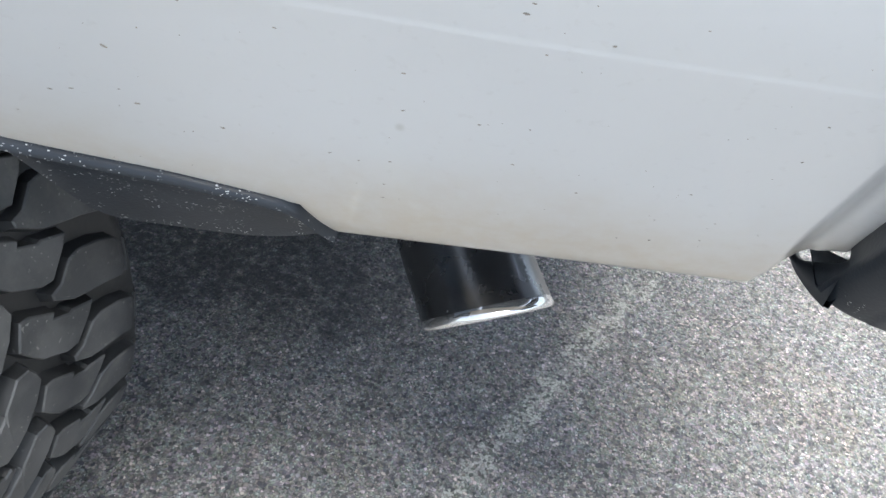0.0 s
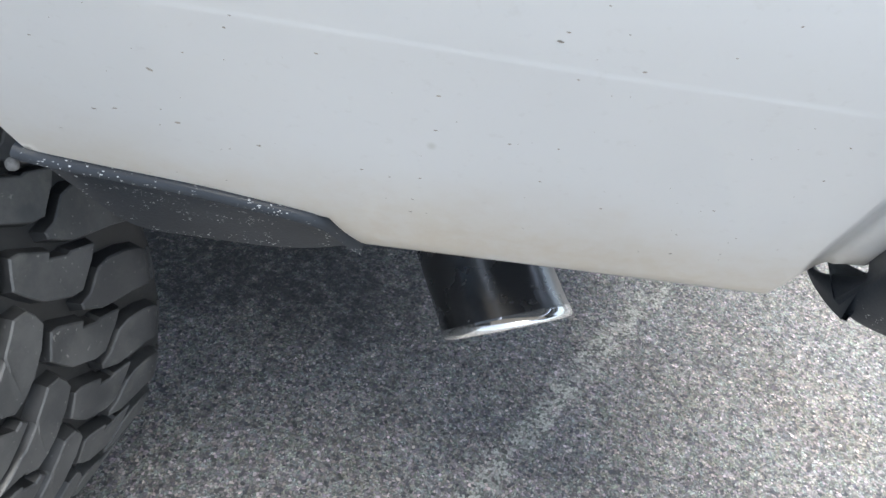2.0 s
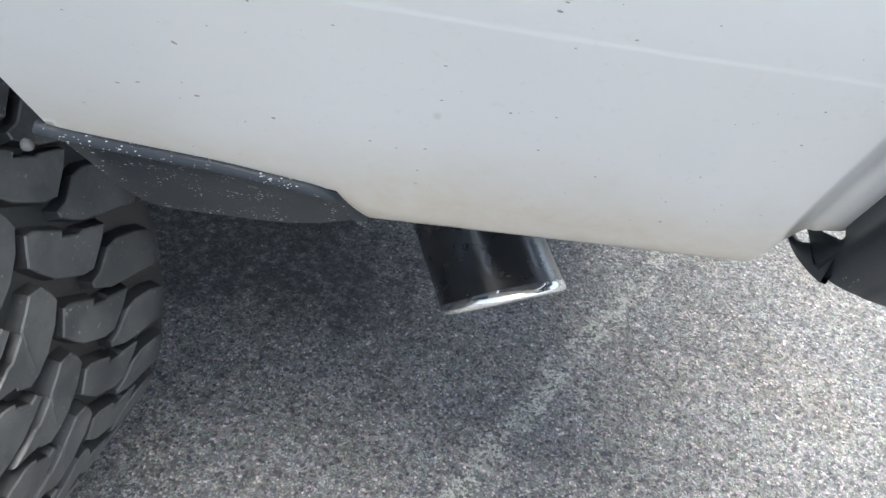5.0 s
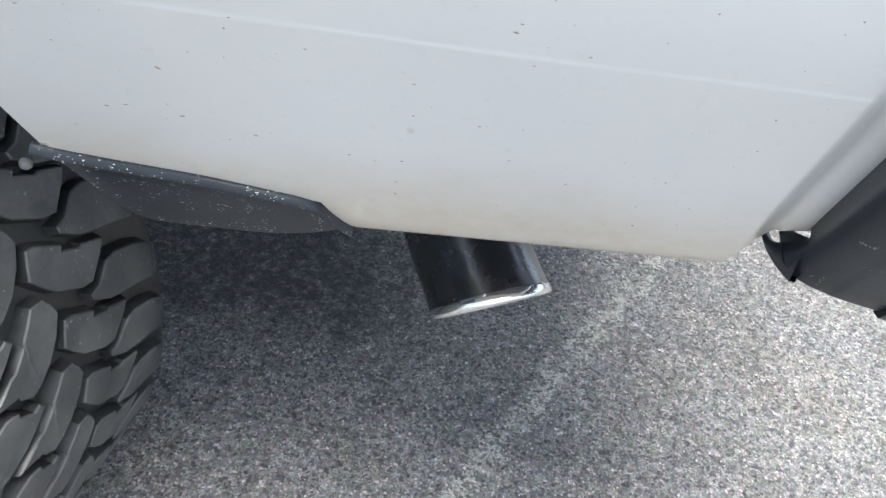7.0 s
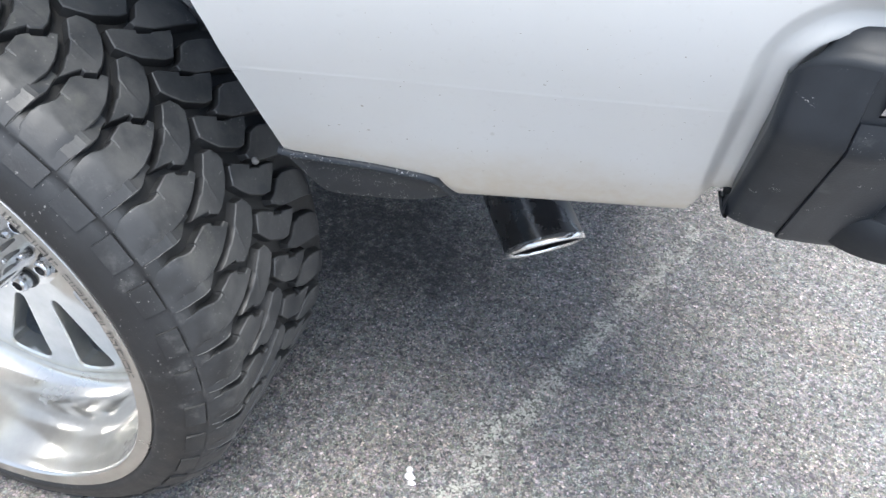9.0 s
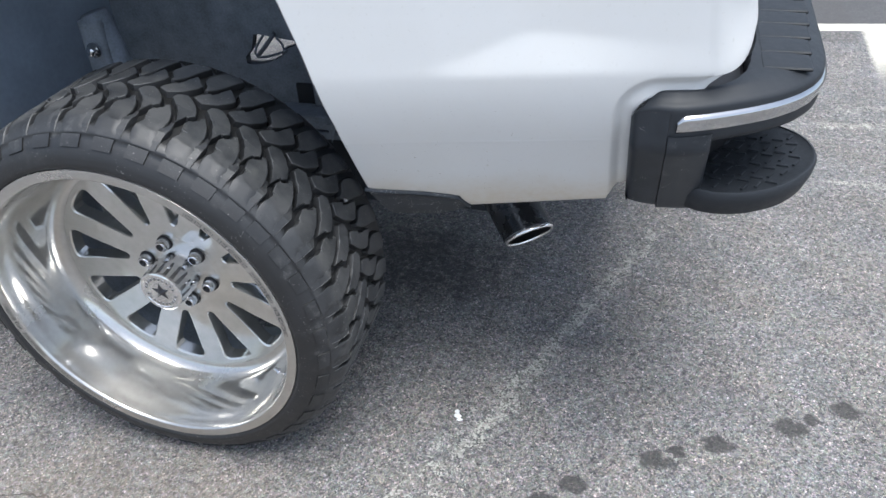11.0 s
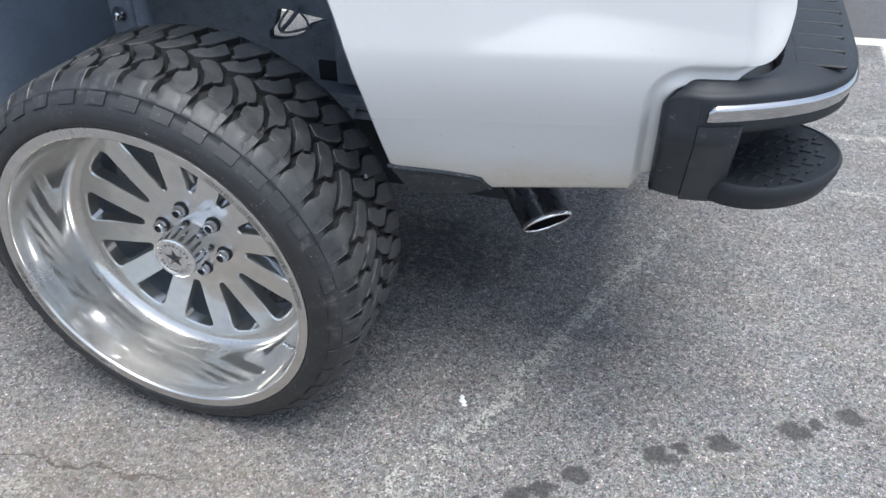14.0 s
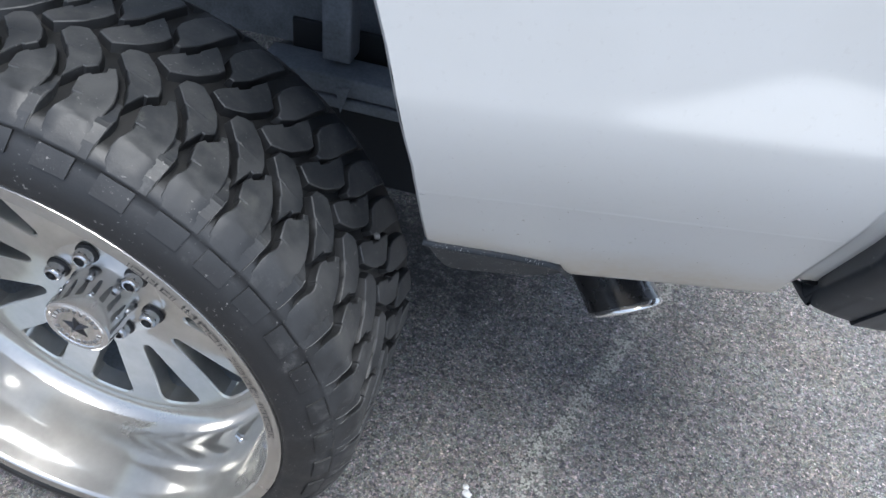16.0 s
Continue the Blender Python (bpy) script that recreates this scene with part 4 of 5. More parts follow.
def build_rim(parent_pose):
    rim = new("rim")
    rim.parent = truck
    rim.matrix_basis = parent_pose
    FACE = -0.213
    barrel = [(0.331, -0.345), (0.3365, -0.352), (0.3372, -0.3655), (0.3355, -0.3685), (0.3300, -0.3690), (0.3175, -0.3680), (0.3155, -0.3660), (0.3145, -0.362), (0.3135, -0.350), (0.310, -0.335),
              (0.3055, -0.315), (0.301, -0.290), (0.297, -0.262), (0.294, -0.243), (0.289, -0.229), (0.2825, -0.2195), (0.275, -0.2145), (0.2665, FACE)]
    ob = part("barrel", lathe_bm(barrel, 160), ALUMINIUM, rim, "polished aluminium deep-dish barrel")
    sharpen(ob, 40)
    # the dark grey stands for the shade behind the windows
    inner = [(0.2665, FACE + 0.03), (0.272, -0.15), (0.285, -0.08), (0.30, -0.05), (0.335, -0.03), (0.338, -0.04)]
    part("inner_barrel", lathe_bm(inner, 96), STEEL, rim, "inner barrel, its shade put into dark grey")
    # face with twelve windows
    bm = bmesh.new()
    NW, PHASE = 12, 20.0

    def window(cx):
        pts = []
        outer, inner_r = 0.2565, 0.118
        for a, r in ((-4.2, inner_r + 0.006), (-2.6, inner_r + 0.0005), (0, inner_r - 0.0015), (2.6, inner_r + 0.0005), (4.2, inner_r + 0.006), (6.2, 0.16), (8.2, 0.21), (9.2, 0.238), (9.0, 0.248), (7.6, 0.2545),
                     (5.5, outer), (0, outer + 0.0008), (-5.5, outer), (-7.6, 0.2545), (-9.0, 0.248), (-9.2, 0.238), (-8.2, 0.21), (-6.2, 0.16)):
            pts.append((radians(cx + a), r))
        return pts

    def face_y(r):
        return FACE + 0.004 * smooth01((0.26 - r) / 0.15)

    def V(a, r, dy=0.0):
        return bm.verts.new((r * math.cos(a), face_y(r) + dy, r * math.sin(a)))

    for w in range(NW):
        c = PHASE + 30.0 * w
        pts = window(c)
        lip = [(radians(c) + (a - radians(c)) * 0.93, r + (0.003 if r < 0.14 else (-0.003 if r > 0.235 else 0))) for a, r in pts]
        f = [V(a, r, 0.0) for a, r in pts]
        g = [V(a, r, 0.0025) for a, r in lip]
        h = [V(a, r, 0.032) for a, r in lip]
        n = len(f)
        for i in range(n):
            j = (i + 1) % n
            bm.faces.new((f[i], f[j], g[j], g[i]))
            bm.faces.new((g[i], g[j], h[j], h[i]))
        # the plate round this window: one sector of the face, from hub to barrel
        lo, hi = radians(c - 15), radians(c + 15)
        order = [0, 1, 2, 3, 4, 5, 6, 7, 8, 9, 10, 11, 12, 13, 14, 15, 16, 17]
        out = []
        for i in order:
            a, r = pts[i]
            d = math.degrees(a) - c
            if 0 <= i <= 4:
                out.append((radians(c + d * 15 / 4.2), 0.085))
            elif 5 <= i <= 7:
                out.append((hi, r + 0.004))
            elif 8 <= i <= 14:
                out.append((radians(c + d * 15 / 9.0), 0.2668))
            else:
                out.append((lo, r + 0.004))
        o = [V(a, r) for a, r in out]
        for i in range(n):
            j = (i + 1) % n
            bm.faces.new((f[i], f[j], o[j], o[i]))
    bmesh.ops.remove_doubles(bm, verts=bm.verts[:], dist=0.0006)
    ob = part("spoke_face", bm, ALU_FACE, rim, "machined aluminium face with twelve tapered windows")
    sharpen(ob, 30)
    hub = [(0.0865, face_y(0.085)), (0.080, face_y(0.085) - 0.001), (0.062, face_y(0.085) - 0.001), (0.0, face_y(0.085) - 0.001)]
    part("hub_plate", lathe_bm(hub[:-1] + [(0.001, hub[-1][1])], 64), ALU_FACE, rim)
    # lug nuts
    nut = lathe_bm([(0.0082, -0.0195), (0.0105, -0.0192), (0.0128, -0.0165), (0.0138, -0.0125), (0.0138, -0.004), (0.0142, 0.0), (0.0142, 0.004)], 12)
    me = None
    for k in range(6):
        a = radians(40 + 60 * k)
        if me is None:
            ob = part("lug_nut", nut, CHROME, rim, "chrome lug nut")
            sharpen(ob, 30)
            me = ob.data
        else:
            ob = new("lug_nut", me)
            ob.parent = rim
            tagged(ob, "chrome lug nut")
        ob.location = (0.0732 * math.cos(a), FACE + 0.002, 0.0732 * math.sin(a))
        # recess shadow round the nut, painted as a black ring
        hole = part("lug_seat", lathe_bm([(0.0135, -0.0026), (0.0166, -0.0030), (0.0172, 0.001)], 24), STUD, rim, "lug seat ring, its recess shadow put into black")
        hole.location = ob.location
        sock = part("lug_socket", lathe_bm([(0.0001, -0.0135), (0.0074, -0.0145), (0.0083, -0.0195)], 12), STUD, rim, "black lug socket")
        sock.location = ob.location
    # hub cap
    cap = [(0.0505, 0.004), (0.0500, -0.010), (0.0490, -0.014), (0.0485, -0.066), (0.0470, -0.0705), (0.0440, -0.072), (0.0400, -0.0712), (0.0390, -0.0700), (0.001, -0.0694)]
    ob = part("hub_cap", lathe_bm(cap, 72), CAP, rim, "chrome hub cap with a raised emblem")
    ob.location = (0, FACE, 0)
    sharpen(ob, 35)
    bm = bmesh.new()
    centre = bm.verts.new((0, -0.0765, 0))
    ring = []
    for k in range(10):
        a = radians(90 + 36 * k)
        r = 0.0215 if k % 2 == 0 else 0.0085
        ring.append(bm.verts.new((r * math.cos(a), -0.0700, r * math.sin(a))))
    for k in range(10):
        bm.faces.new((centre, ring[k], ring[(k + 1) % 10]))
    star = part("emblem", bm, EMBLEM, rim, "raised pointed emblem", smooth=False)
    star.location = (0, FACE, 0)
    bm = bmesh.new()
    for k in range(22):
        if k in (0, 11):
            continue
        a = radians(360 * k / 22)
        t = Vector((-math.sin(a), 0, math.cos(a)))
        rr = Vector((math.cos(a), 0, math.sin(a)))
        c = rr * 0.0325 + Vector((0, -0.0698, 0))
        q = [c + t * sx * 0.0022 + rr * sr * 0.0028 for sx, sr in ((-1, -1), (1, -1), (1, 1), (-1, 1))]
        lo = [bm.verts.new(p) for p in q]
        hi = [bm.verts.new(p + Vector((0, -0.0012, 0))) for p in q]
        bm.faces.new(hi)
        for i in range(4):
            bm.faces.new((lo[i], lo[(i + 1) % 4], hi[(i + 1) % 4], hi[i]))
    ob = part("cap_marks", bm, MARKS, rim, "ring of raised marks", smooth=False)
    ob.location = (0, FACE, 0)
    # small screws on the cap's wall
    for a in (70, 130, 190, 250, 310, 10):
        s = part("cap_screw", lathe_bm([(0.0001, -0.0022), (0.0028, -0.002), (0.0040, 0.0), (0.0040, 0.002)], 10), CHROME, rim)
        q = radians(a)
        s.matrix_basis = Matrix.Translation((0.0488 * math.cos(q), FACE - 0.03 - 0.014 * (a % 3), 0.0488 * math.sin(q))) @ pose(0, 0, 0, 0, -a, 0) @ pose(0, 0, 0, 0, 0, 90)
    # lettered arcs on the lip, as plain bars
    for a0, a1 in ((2, 56), (182, 236)):
        bm = bmesh.new()
        n = 34
        for k in range(n):
            if k % 9 == 8:
                continue
            a = radians(a0 + (a1 - a0) * (k + 0.5) / n)
            w = radians((a1 - a0) / n * (0.30 + 0.12 * ((k * 7) % 3)))
            for da0, da1, r0, r1 in ((-w, -w * 0.55, 0.3212, 0.3282), (w * 0.55, w, 0.3212, 0.3282)) if k % 2 else ((-w, w, 0.3268, 0.3282), (-w, w, 0.3212, 0.3226)):
                q = [bm.verts.new((r * math.cos(a + d), -0.3697, r * math.sin(a + d))) for d, r in ((da0, r0), (da1, r0), (da1, r1), (da0, r1))]
                bm.faces.new(q)
        arc = part("lip_engraving", bm, BARS, rim, "engraved grey marks on the polished lip", smooth=False)
        arc["kind"] = "stuff"
    # valve stem
    v = part("valve", lathe_bm([(0.0001, -0.012), (0.004, -0.012), (0.0045, -0.004), (0.0075, -0.003), (0.008, 0.004)], 14), CHROME, rim, "chrome valve stem")
    a = radians(-44)
    v.matrix_basis = Matrix.Translation((0.2985 * math.cos(a), -0.262, 0.2985 * math.sin(a))) @ pose(0, 0, 0, 0, -math.degrees(a), 0) @ pose(0, 0, 0, 0, 0, -90)
    return rim


WHEEL = Matrix.Translation(HUB) @ pose(0, 0, 0, CAMBER, 0, 0)
tyre = build_tyre(WHEEL)
rim = build_rim(WHEEL)


# a pebble caught in the tread
def build_pebble():
    bm = bmesh.new()
    bmesh.ops.create_icosphere(bm, subdivisions=2, radius=0.0047)
    for v in bm.verts:
        v.co *= 1 + 0.35 * noise.noise(v.co * 160)
    ob = part("pebble", bm, STONE, None)
    tagged(ob, "small pale pebble wedged in the tyre tread", "pebble")
    ob.location = (0.402, -0.149, 0.586)


build_pebble()


# -- far wheel, plain: it is only a dark mass under the bed --
def build_far_wheel():
    prof = [(0.20, 0.0), (0.33, -0.02), (0.39, 0.02), (0.405, 0.06), (0.405, 0.28), (0.39, 0.32), (0.33, 0.35), (0.2, 0.33)]
    ob = part("tyre", lathe_bm(prof, 72), RUBBER, truck, "black tyre of the far side")
    ob.location = (0.02, 2 * MID, 0.406)


build_far_wheel()


# -- exhaust --
def build_exhaust():
    ex = new("exhaust")
    ex.parent = truck
    mouth = Vector((0.7481, -0.0639, 0.4869))
    axis = Vector((1.1685, -1.6761, -0.6)).normalized()
    side = axis.cross(Vector((0, 0, 1))).normalized()
    up = axis.cross(side)
    R = 0.0505

    def ring(d, r, n=72):
        """A ring d metres in from the mouth, which is cut on a slant."""
        c = mouth - axis * d
        slant = max(0.0, 1.0 - d / 0.19)
        return [c + r * (side * math.cos(t) + up * math.sin(t)) + axis * (R * slant * (0.040 * math.cos(t) - 0.440 * math.sin(t))) for t in (2 * math.pi * k / n for k in range(n))]

    rows = [ring(d, r) for d, r in ((0.22, R - 0.004), (0.2, R), (0.15, R), (0.10, R), (0.05, R), (0.02, R), (0.0105, R + 0.0002), (0.0085, R + 0.0004))]
    part("tip_pipe", grid_bm(rows, closed_u=True), BLACK_CHROME, ex, "black chrome exhaust tip")
    rows = [ring(d, r) for d, r in ((0.0085, R + 0.0004), (0.0070, R + 0.0007), (0.0045, R + 0.0009), (0.0020, R + 0.0006), (0.0004, R - 0.0006), (-0.0004, R - 0.0018), (0.0, R - 0.0038), (0.003, R - 0.0050))]
    part("tip_rim", grid_bm(rows, closed_u=True), CAP, ex, "bright rolled rim")
    rows = [ring(d, r) for d, r in ((0.003, R - 0.0050), (0.05, R - 0.006), (0.2, R - 0.006), (0.21, 0.002))]
    part("tip_inside", grid_bm(rows, closed_u=True), STUD, ex, "black inside")
    back = mouth - axis * 0.21
    pts = along([back + axis * 0.02, back - axis * 0.12, (0.46, 0.36, 0.68), (0.3, 0.36, 0.72)], 20)
    part("tail_pipe", tube_bm(pts, 0.04, 20), STEEL, ex, "dull steel tail pipe")


build_exhaust()


# -- rear bumper --
RIBS = 200


def contour():
    pts = [(0.9245, -0.218), (0.9255, -0.227), (0.932, -0.2325), (0.95, -0.237), (0.979, -0.2415), (0.997, -0.240), (1.03, -0.227), (1.064, -0.210), (1.10, -0.190), (1.136, -0.165), (1.165, -0.137), (1.189, -0.104), (1.205, -0.068), (1.213, -0.035), (1.219, 0.01), (1.222, 0.08), (1.226, 0.2), (1.236, 0.45), (1.24, MID)]
    return along([(x, y, 0) for x, y in pts], RIBS, 6)


def build_bumper():
    bumper = new("rear_bumper")
    bumper.parent = truck
    c = contour()
    nrm = []
    for i, p in enumerate(c):
        t = (c[min(i + 1, len(c) - 1)] - c[max(i - 1, 0)]).normalized()
        nrm.append(Vector((-t.y, t.x, 0)))  # inward
    prof = [(0.118, 0.80), (0.115, 0.866), (0.11, 0.8735), (0.10, 0.874), (0.06, 0.8735), (0.035, 0.871), (0.0185, 0.8662), (0.0075, 0.8612), (0.0022, 0.8578), (0.0004, 0.853), (0.0004, 0.846), (0.0006, 0.838), (0.0004, 0.82), (0.0004, 0.8115), (0.0006, 0.807), (0.0018, 0.802), (0.0055, 0.7975), (0.012, 0.795), (0.03, 0.794), (0.12, 0.793)]

    def sweep(profile, i0, i1, mirror=True):
        rows = []
        for i in range(i0, i1):
            wide = 0.14 + 0.86 * smooth01((c[i].x - 1.05) / 0.165) if c[i].y < 0 else 1.0
            drop = 0.036 * (1 - math.sqrt(1 - min(1.0, max(0.0, 0.966 - c[i].x) / 0.0415) ** 2))
            rows.append([c[i] + nrm[i] * (0.018 + (o - 0.018) * wide if o > 0.018 else o) + Vector((0, 0, z - drop * max(0.0, (z - 0.81) / 0.063))) for o, z in profile])
        bm = grid_bm(rows)
        if mirror:
            far = bm.copy()
            for v in far.verts:
                v.co.y = 2 * MID - v.co.y
            me = bpy.data.meshes.new("tmp")
            far.to_mesh(me)
            far.free()
            bm.from_mesh(me)
            bpy.data.meshes.remove(me)
            bmesh.ops.remove_doubles(bm, verts=bm.verts[:], dist=0.0005)
        return bm

    cover = part("bumper_cover", sweep(prof, 0, RIBS), PLASTIC, bumper, "black moulded plastic bumper cover")
    sharpen(cover, 50)
    start = min(i for i, p in enumerate(c) if p.x > 0.99)
    strip = [(0.006, 0.8465), (0.001, 0.8465), (-0.0042, 0.8410), (-0.0052, 0.8385), (-0.0040, 0.834), (0.0012, 0.8165), (0.0030, 0.8128), (0.008, 0.8118)]
    bm = sweep(strip, start, RIBS)
    # the strip's front end is cut on a slant and rounded over
    for v in bm.verts:
        y = min(v.co.y, 2 * MID - v.co.y)
        t = max(0.0, min(1.0, (v.co.x - c[start].x + 0.001) / 0.012)) if y < -0.2 else 1.0
        v.co.z = 0.8118 + (v.co.z - 0.8118) * (0.58 + 0.42 * math.sqrt(1 - (1 - t) ** 2))
    geom = [e for e in bm.edges if e.is_boundary and all(abs(v.co.x - c[start].x) < 0.012 for v in e.verts)]
    bmesh.ops.holes_fill(bm, edges=geom, sides=0)
    ob = part("chrome_strip", bm, TRIM, bumper, "bright chrome trim strip")
    sharpen(ob, 60)

    # side panel under the strip: leans in towards its lower edge, in two pieces with a seam
    def lean(z):
        return 0.64 * max(0.0, 0.786 - z)

    def at_x(x):
        i = next(i for i, p in enumerate(c) if p.x >= x and i)
        a, b = c[i - 1], c[i]
        return a.lerp(b, (x - a.x) / max(1e-6, b.x - a.x))

    for x0, x1, proud, low in ((0.9252, 0.9795, 0.0, 0.0), (0.9808, 1.042, 0.0012, 0.0035)):
        rows = []
        for f in range(21):
            row = []
            for k in range(15):
                p = at_x(x0 + (x1 - x0) * k / 14)
                top = 0.8125
                if x1 < 1.0:
                    top = 0.852 - 0.025 * (1 - math.sqrt(1 - min(1.0, max(0.0, 0.966 - p.x) / 0.0415) ** 2))
                z = top + (0.636 - top) * f / 20
                x = p.x - (0.003 * (0.81 - z) / 0.17 if 0.95 < x0 + (x1 - x0) * k / 14 < 1.0 else 0.0)
                row.append(Vector((x, p.y + lean(z) * (1 - 0.10 * smooth01((x - 0.99) / 0.06)) - (0.0003 if x1 < 1.0 else 0.0015) - proud, z - low * (0.81 - z) / 0.17)))
            first, last = row[0], row[-1]
            row += [last + Vector((0.0012, 0.002, 0)), last + Vector((0.002, 0.006, 0)), last + Vector((0.004, 0.09, 0))]
            row = [first + Vector((0.0025, 0.008 + 0.055 * smooth01((z - 0.668) / 0.02), 0)), first + Vector((-0.0002, 0.005, 0)), first + Vector((-0.0006, 0.002, 0))] + row
            rows.append(row)
        rows.append([p + Vector((0, 0.0015, -0.0015)) for p in rows[-1]])
        rows.append([p + Vector((0, 0.004, -0.0012)) for p in rows[-1]])
        rows.append([p + Vector((0, 0.05, 0.002)) for p in rows[-1]])
        ob = part("side_panel", grid_bm(rows), SCUFFED_PANEL, bumper, "black plastic side panel, lightly scuffed")
        sharpen(ob, 40)
    # the front panel's return: a tapering lip that bends in behind the flange of the bed
    top = [(-0.137, 0.678), (-0.128, 0.660), (-0.103, 0.641), (-0.077, 0.6215), (-0.063, 0.6135), (-0.048, 0.611)]
    low = [(-0.134, 0.6335), (-0.117, 0.626), (-0.099, 0.619), (-0.075, 0.611), (-0.060, 0.608), (-0.046, 0.606)]
    a, b = along([(0.9262, y, z) for y, z in top], 22), along([(0.9262, y, z) for y, z in low], 22)
    rows = []
    for p, q in zip(a, b):
        back = Vector((0.0034, 0, 0))
        rows.append([p, p.lerp(q, 0.5) + Vector((-0.0012, 0, 0)), q, q + back, p.lerp(q, 0.5) + back, p + back])
    part("panel_return", grid_bm(rows, closed_u=True), SCUFFED_PANEL, bumper, "black return lip with a torn edge")
    # corner step
    edge = [(1.012, -0.150), (1.03, -0.172), (1.062, -0.181), (1.09, -0.180), (1.121, -0.172), (1.155, -0.153), (1.184, -0.130), (1.206, -0.102), (1.224, -0.072), (1.235, -0.042), (1.240, -0.010), (1.236, 0.02), (1.225, 0.05), (1.20, 0.08), (1.16, 0.10)]
    e = along([(x, y, 0) for x, y in edge], 48)
    inner = [Vector((1.02 + 0.10 * k / 47, -0.06 + 0.16 * k / 47, 0)) for k in range(48)]
    rows = []
    for p, q in zip(e, inner):
        d = (q - p).normalized()
        rows.append([q + Vector((0, 0, 0.688)), p + d * 0.045 + Vector((0, 0, 0.687)), p + d * 0.010 + Vector((0, 0, 0.6865)), p + d * 0.007 + Vector((0, 0, 0.689)), p + d * 0.003 + Vector((0, 0, 0.6885)), p + Vector((0, 0, 0.683)), p + d * 0.002 + Vector((0, 0, 0.668)),
                     p + d * 0.010 + Vector((0, 0.006, 0.640)), p + d * 0.018 + Vector((0, 0.012, 0.633)), p + d * 0.05 + Vector((0, 0.01, 0.630)), q + Vector((0, 0, 0.630))])
    step = part("corner_step", grid_bm(rows), PLASTIC, bumper, "black moulded corner step with diamond tread")
    sharpen(step, 50)
    bm0 = box_bm((-0.0095, -0.0024, -0.001), (0.0095, 0.0025, 0.0026), 0.0014, 2)
    me = bpy.data.meshes.new("tread_bar")
    bm0.to_mesh(me)
    bm0.free()
    me.materials.append(PLASTIC)
    for i in range(9):
        for j in range(9):
            x, y = 1.045 + 0.022 * i, -0.165 + 0.024 * j + (0.012 if i % 2 else 0)
            # keep to the plate
            inside = all((Vector((x, y, 0)) - p).length > 0.018 for p in e) and any(p.x > x + 0.01 and p.y < y for p in e) and y < 0.06 and (x - 1.02) * 0.16 - (y + 0.06) * 0.10 > -0.004
            if not inside or (x - 1.12) ** 2 / 0.0170 + (y + 0.05) ** 2 / 0.0170 > 1:
                continue
            b = new("tread_bar", me)
            b.parent = bumper
            b.matrix_basis = pose(x, y, 0.6875, 0, 0, (62 if (i + j) % 2 else -8) + 5 * math.sin(3.1 * i + 1.7 * j))
    # back wall of the step's recess, its shade put into a blacker colour
    rows = []
    for z in (0.80, 0.685):
        rows.append([q + Vector((0.03, 0.0, z)) for q in inner])
    part("recess_wall", grid_bm(rows), STUD, bumper, "recess wall, its shade put into black")
    # ribs of the top pad
    for k in range(8):
        y = -0.106 + 0.069 * k
        part("pad_rib", box_bm((1.110 + 0.0015 * k, y, 0.869), (1.183 + 0.006 * min(k, 4), y + 0.0585, 0.8746), 0.0035, 3), PLASTIC, bumper)
    # an added black box gives the gap below the bed corner its shade
    part("gap_shade", box_bm((1.0, -0.16, 0.785), (1.10, 0.4, 0.815), 0.008), STUD, bumper, "black box standing for the dark gap between bed and bumper")


build_bumper()


# -- tail light --
def build_tail_light():
    light = new("tail_light")
    light.parent = truck

    def low_edge(x):
        return 1.034 + 2.2 * max(0.0, 1.0 - x) ** 2 + 0.6 * max(0.0, x - 1.03)

    rows_s = []
    for k in range(25):
        row = []
        for x in (0.885 + 0.015 * j for j in range(11)):
            z = low_edge(x) + (1.38 - low_edge(x)) * k / 24
            row.append((x, skin_y(x, z) - 0.004, z))
        for p, q in tail_curve(1.035, 0.0)[1:]:
            z = low_edge(p) + (1.38 - low_edge(p)) * k / 24
            row.append((p + 0.003, q + skin_y(1.035, z) - 0.004, z))
        rows_s.append(row)
    bm = grid_bm(rows_s)
    part("lens_housing", bm, SMOKED, light, "dark smoked lower housing")
    rows = [[(x, y - 0.004, z + 0.026) for x, y, z in r[4:]] for r in rows_s]
    part("red_lens", grid_bm(rows), RED, light, "glossy red lens")


build_tail_light()


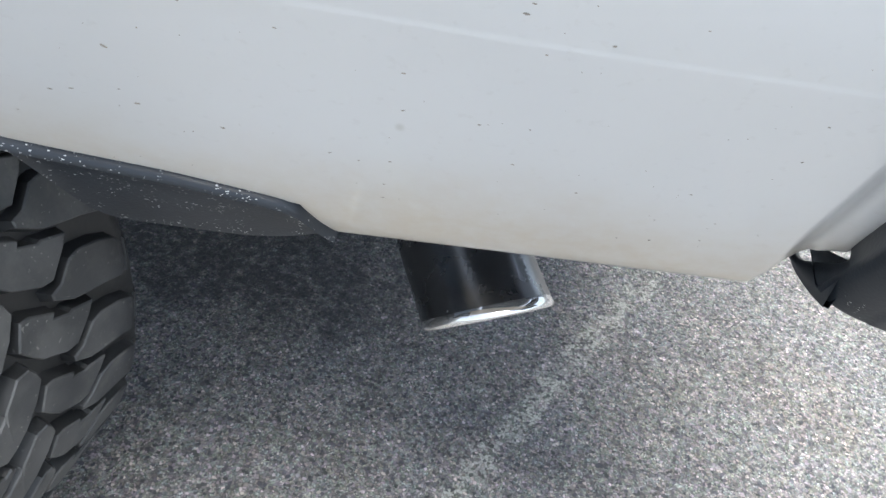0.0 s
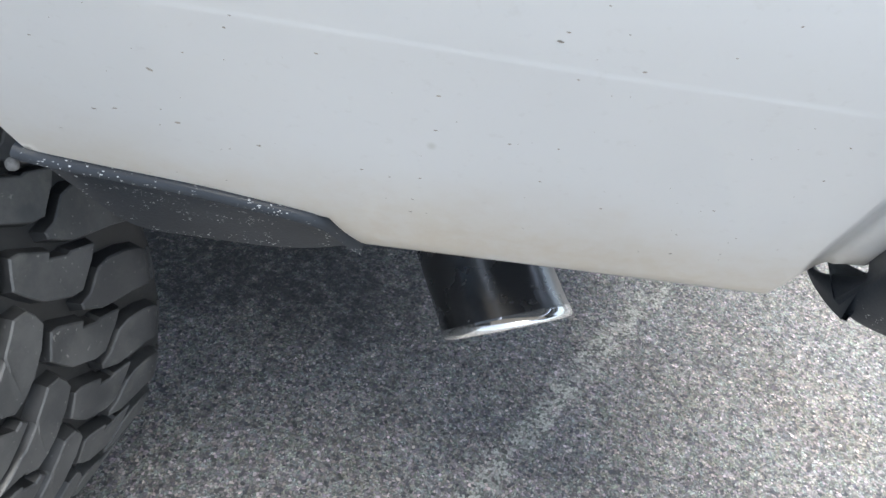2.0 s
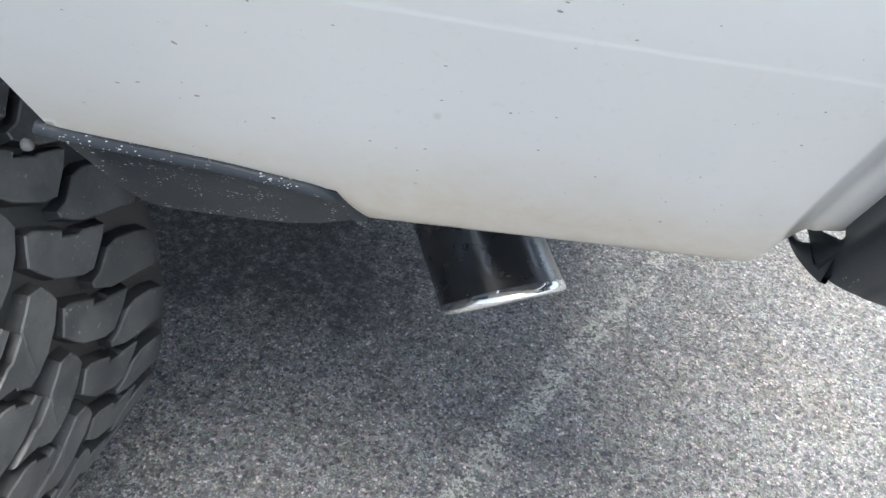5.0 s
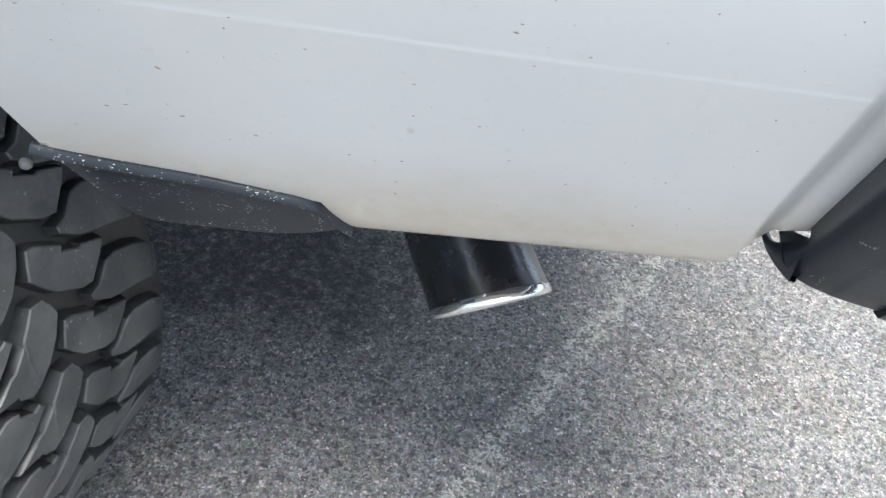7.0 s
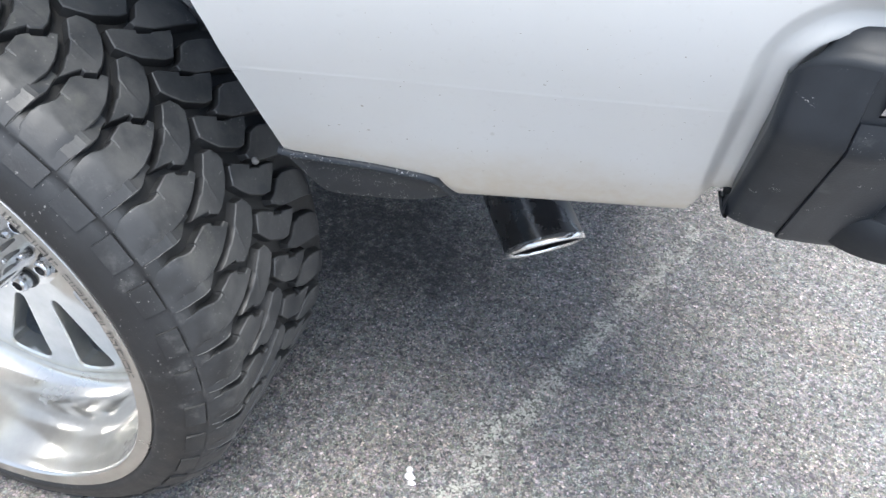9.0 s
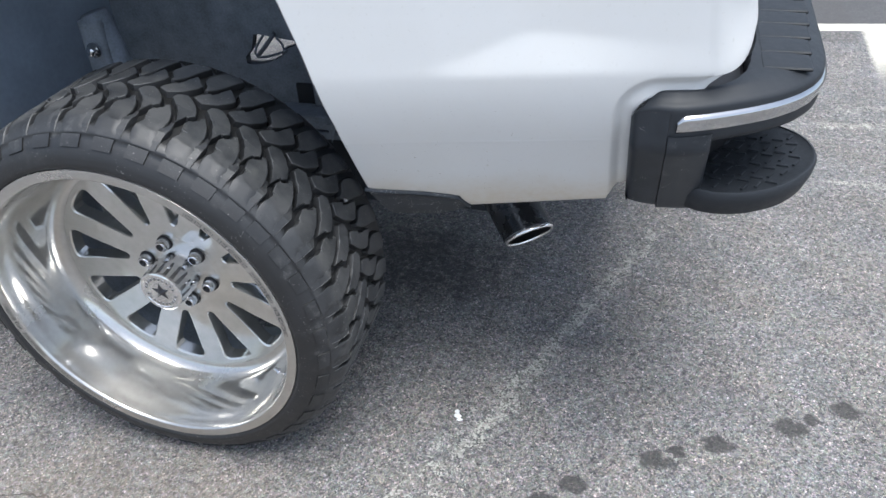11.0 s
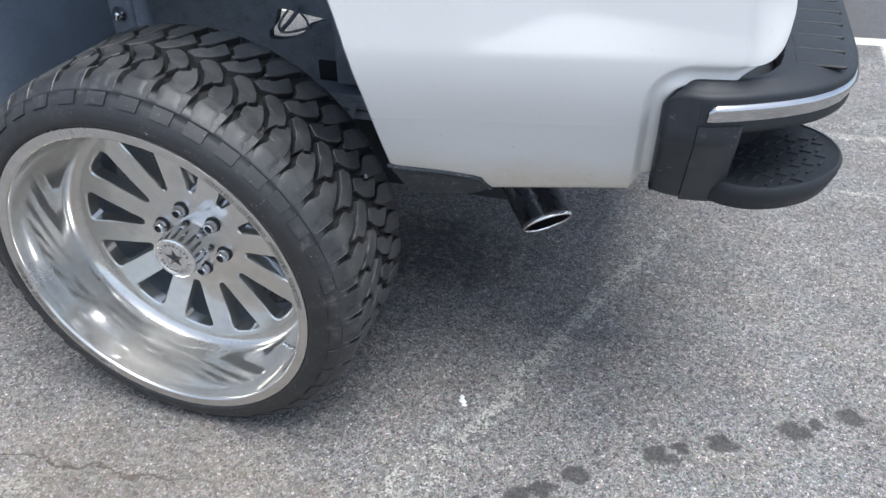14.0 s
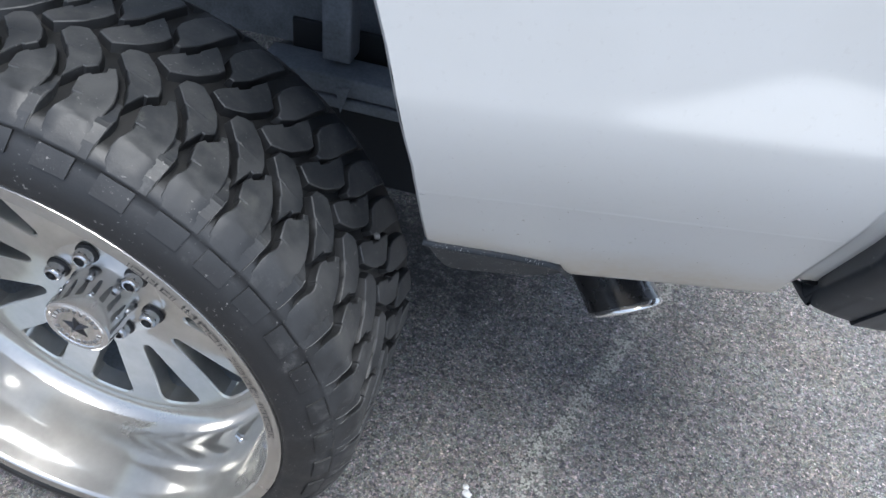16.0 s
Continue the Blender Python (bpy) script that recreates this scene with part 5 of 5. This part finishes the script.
# -- dried bugs and grit on the paint --
def build_specks():
    bm = bmesh.new()
    rnd = random.Random(4)
    known = [(0.542, 0.708, 0.0009), (0.553, 0.711, 0.0010), (0.576, 0.716, 0.0006), (0.583, 0.744, 0.0017), (0.580, 0.707, 0.0013), (0.602, 0.758, 0.0007), (0.615, 0.698, 0.0013), (0.599, 0.691, 0.0007),
             (0.702, 0.756, 0.0008), (0.686, 0.669, 0.0008), (0.745, 0.795, 0.0009), (0.776, 0.787, 0.0008), (0.754, 0.778, 0.0007), (0.732, 0.731, 0.0009), (0.753, 0.733, 0.0007), (0.748, 0.705, 0.0008),
             (0.780, 0.689, 0.0010), (0.825, 0.653, 0.0011), (0.804, 0.800, 0.0005), (0.676, 0.688, 0.0007)]
    pts = [(x, z, r * 0.68) for x, z, r in known] + [(rnd.uniform(0.49, 0.9), rnd.uniform(0.635, 0.86), 0.0002 + 0.0004 * rnd.random() ** 3) for _ in range(110)]
    for x, z, r in pts:
        if x < left_x(z) + 0.03 or x > rear_x(z) - 0.012:
            continue
        tilt = rnd.uniform(-0.5, 0.5)
        y = skin_y(x, z)
        long_ = rnd.uniform(1.0, 2.2)
        up = Vector((0, -0.49, 0.87))
        right = Vector((0.98, 0.19, 0))
        out = Vector((0.15, -0.85, -0.49))
        ring = []
        for k in range(7):
            a = 2 * math.pi * k / 7
            q = r * rnd.uniform(0.7, 1.2)
            ring.append(bm.verts.new(Vector((x, y, z)) + right * (q * long_ * math.cos(a)) + up * (q * math.sin(a) + tilt * q * math.cos(a)) + out * 0.0002))
        top = bm.verts.new(Vector((x, y, z)) + out * (0.0004 + r * 0.3))
        for k in range(7):
            bm.faces.new((ring[k], ring[(k + 1) % 7], top))
    ob = part("bug_specks", bm, GRIME, truck, "dried bug specks")
    ob["kind"] = "stuff"


build_specks()


# -- a scrap on the ground --
def build_scrap():
    bm = bmesh.new()
    rnd = random.Random(2)
    for cx, cy, r in ((0.594, -0.125, 0.009), (0.601, -0.136, 0.007), (0.590, -0.113, 0.006)):
        bm2 = [bm.verts.new((cx + r * rnd.uniform(0.7, 1.2) * math.cos(a), cy + r * rnd.uniform(0.7, 1.2) * math.sin(a), 0.001)) for a in (2 * math.pi * k / 8 for k in range(8))]
        top = bm.verts.new((cx, cy, 0.006))
        for k in range(8):
            bm.faces.new((bm2[k], bm2[(k + 1) % 8], top))
    ob = part("paper_scrap", bm, PAPER, None, smooth=False)
    tagged(ob, "small crumpled white scrap lying on the asphalt", "litter")


build_scrap()
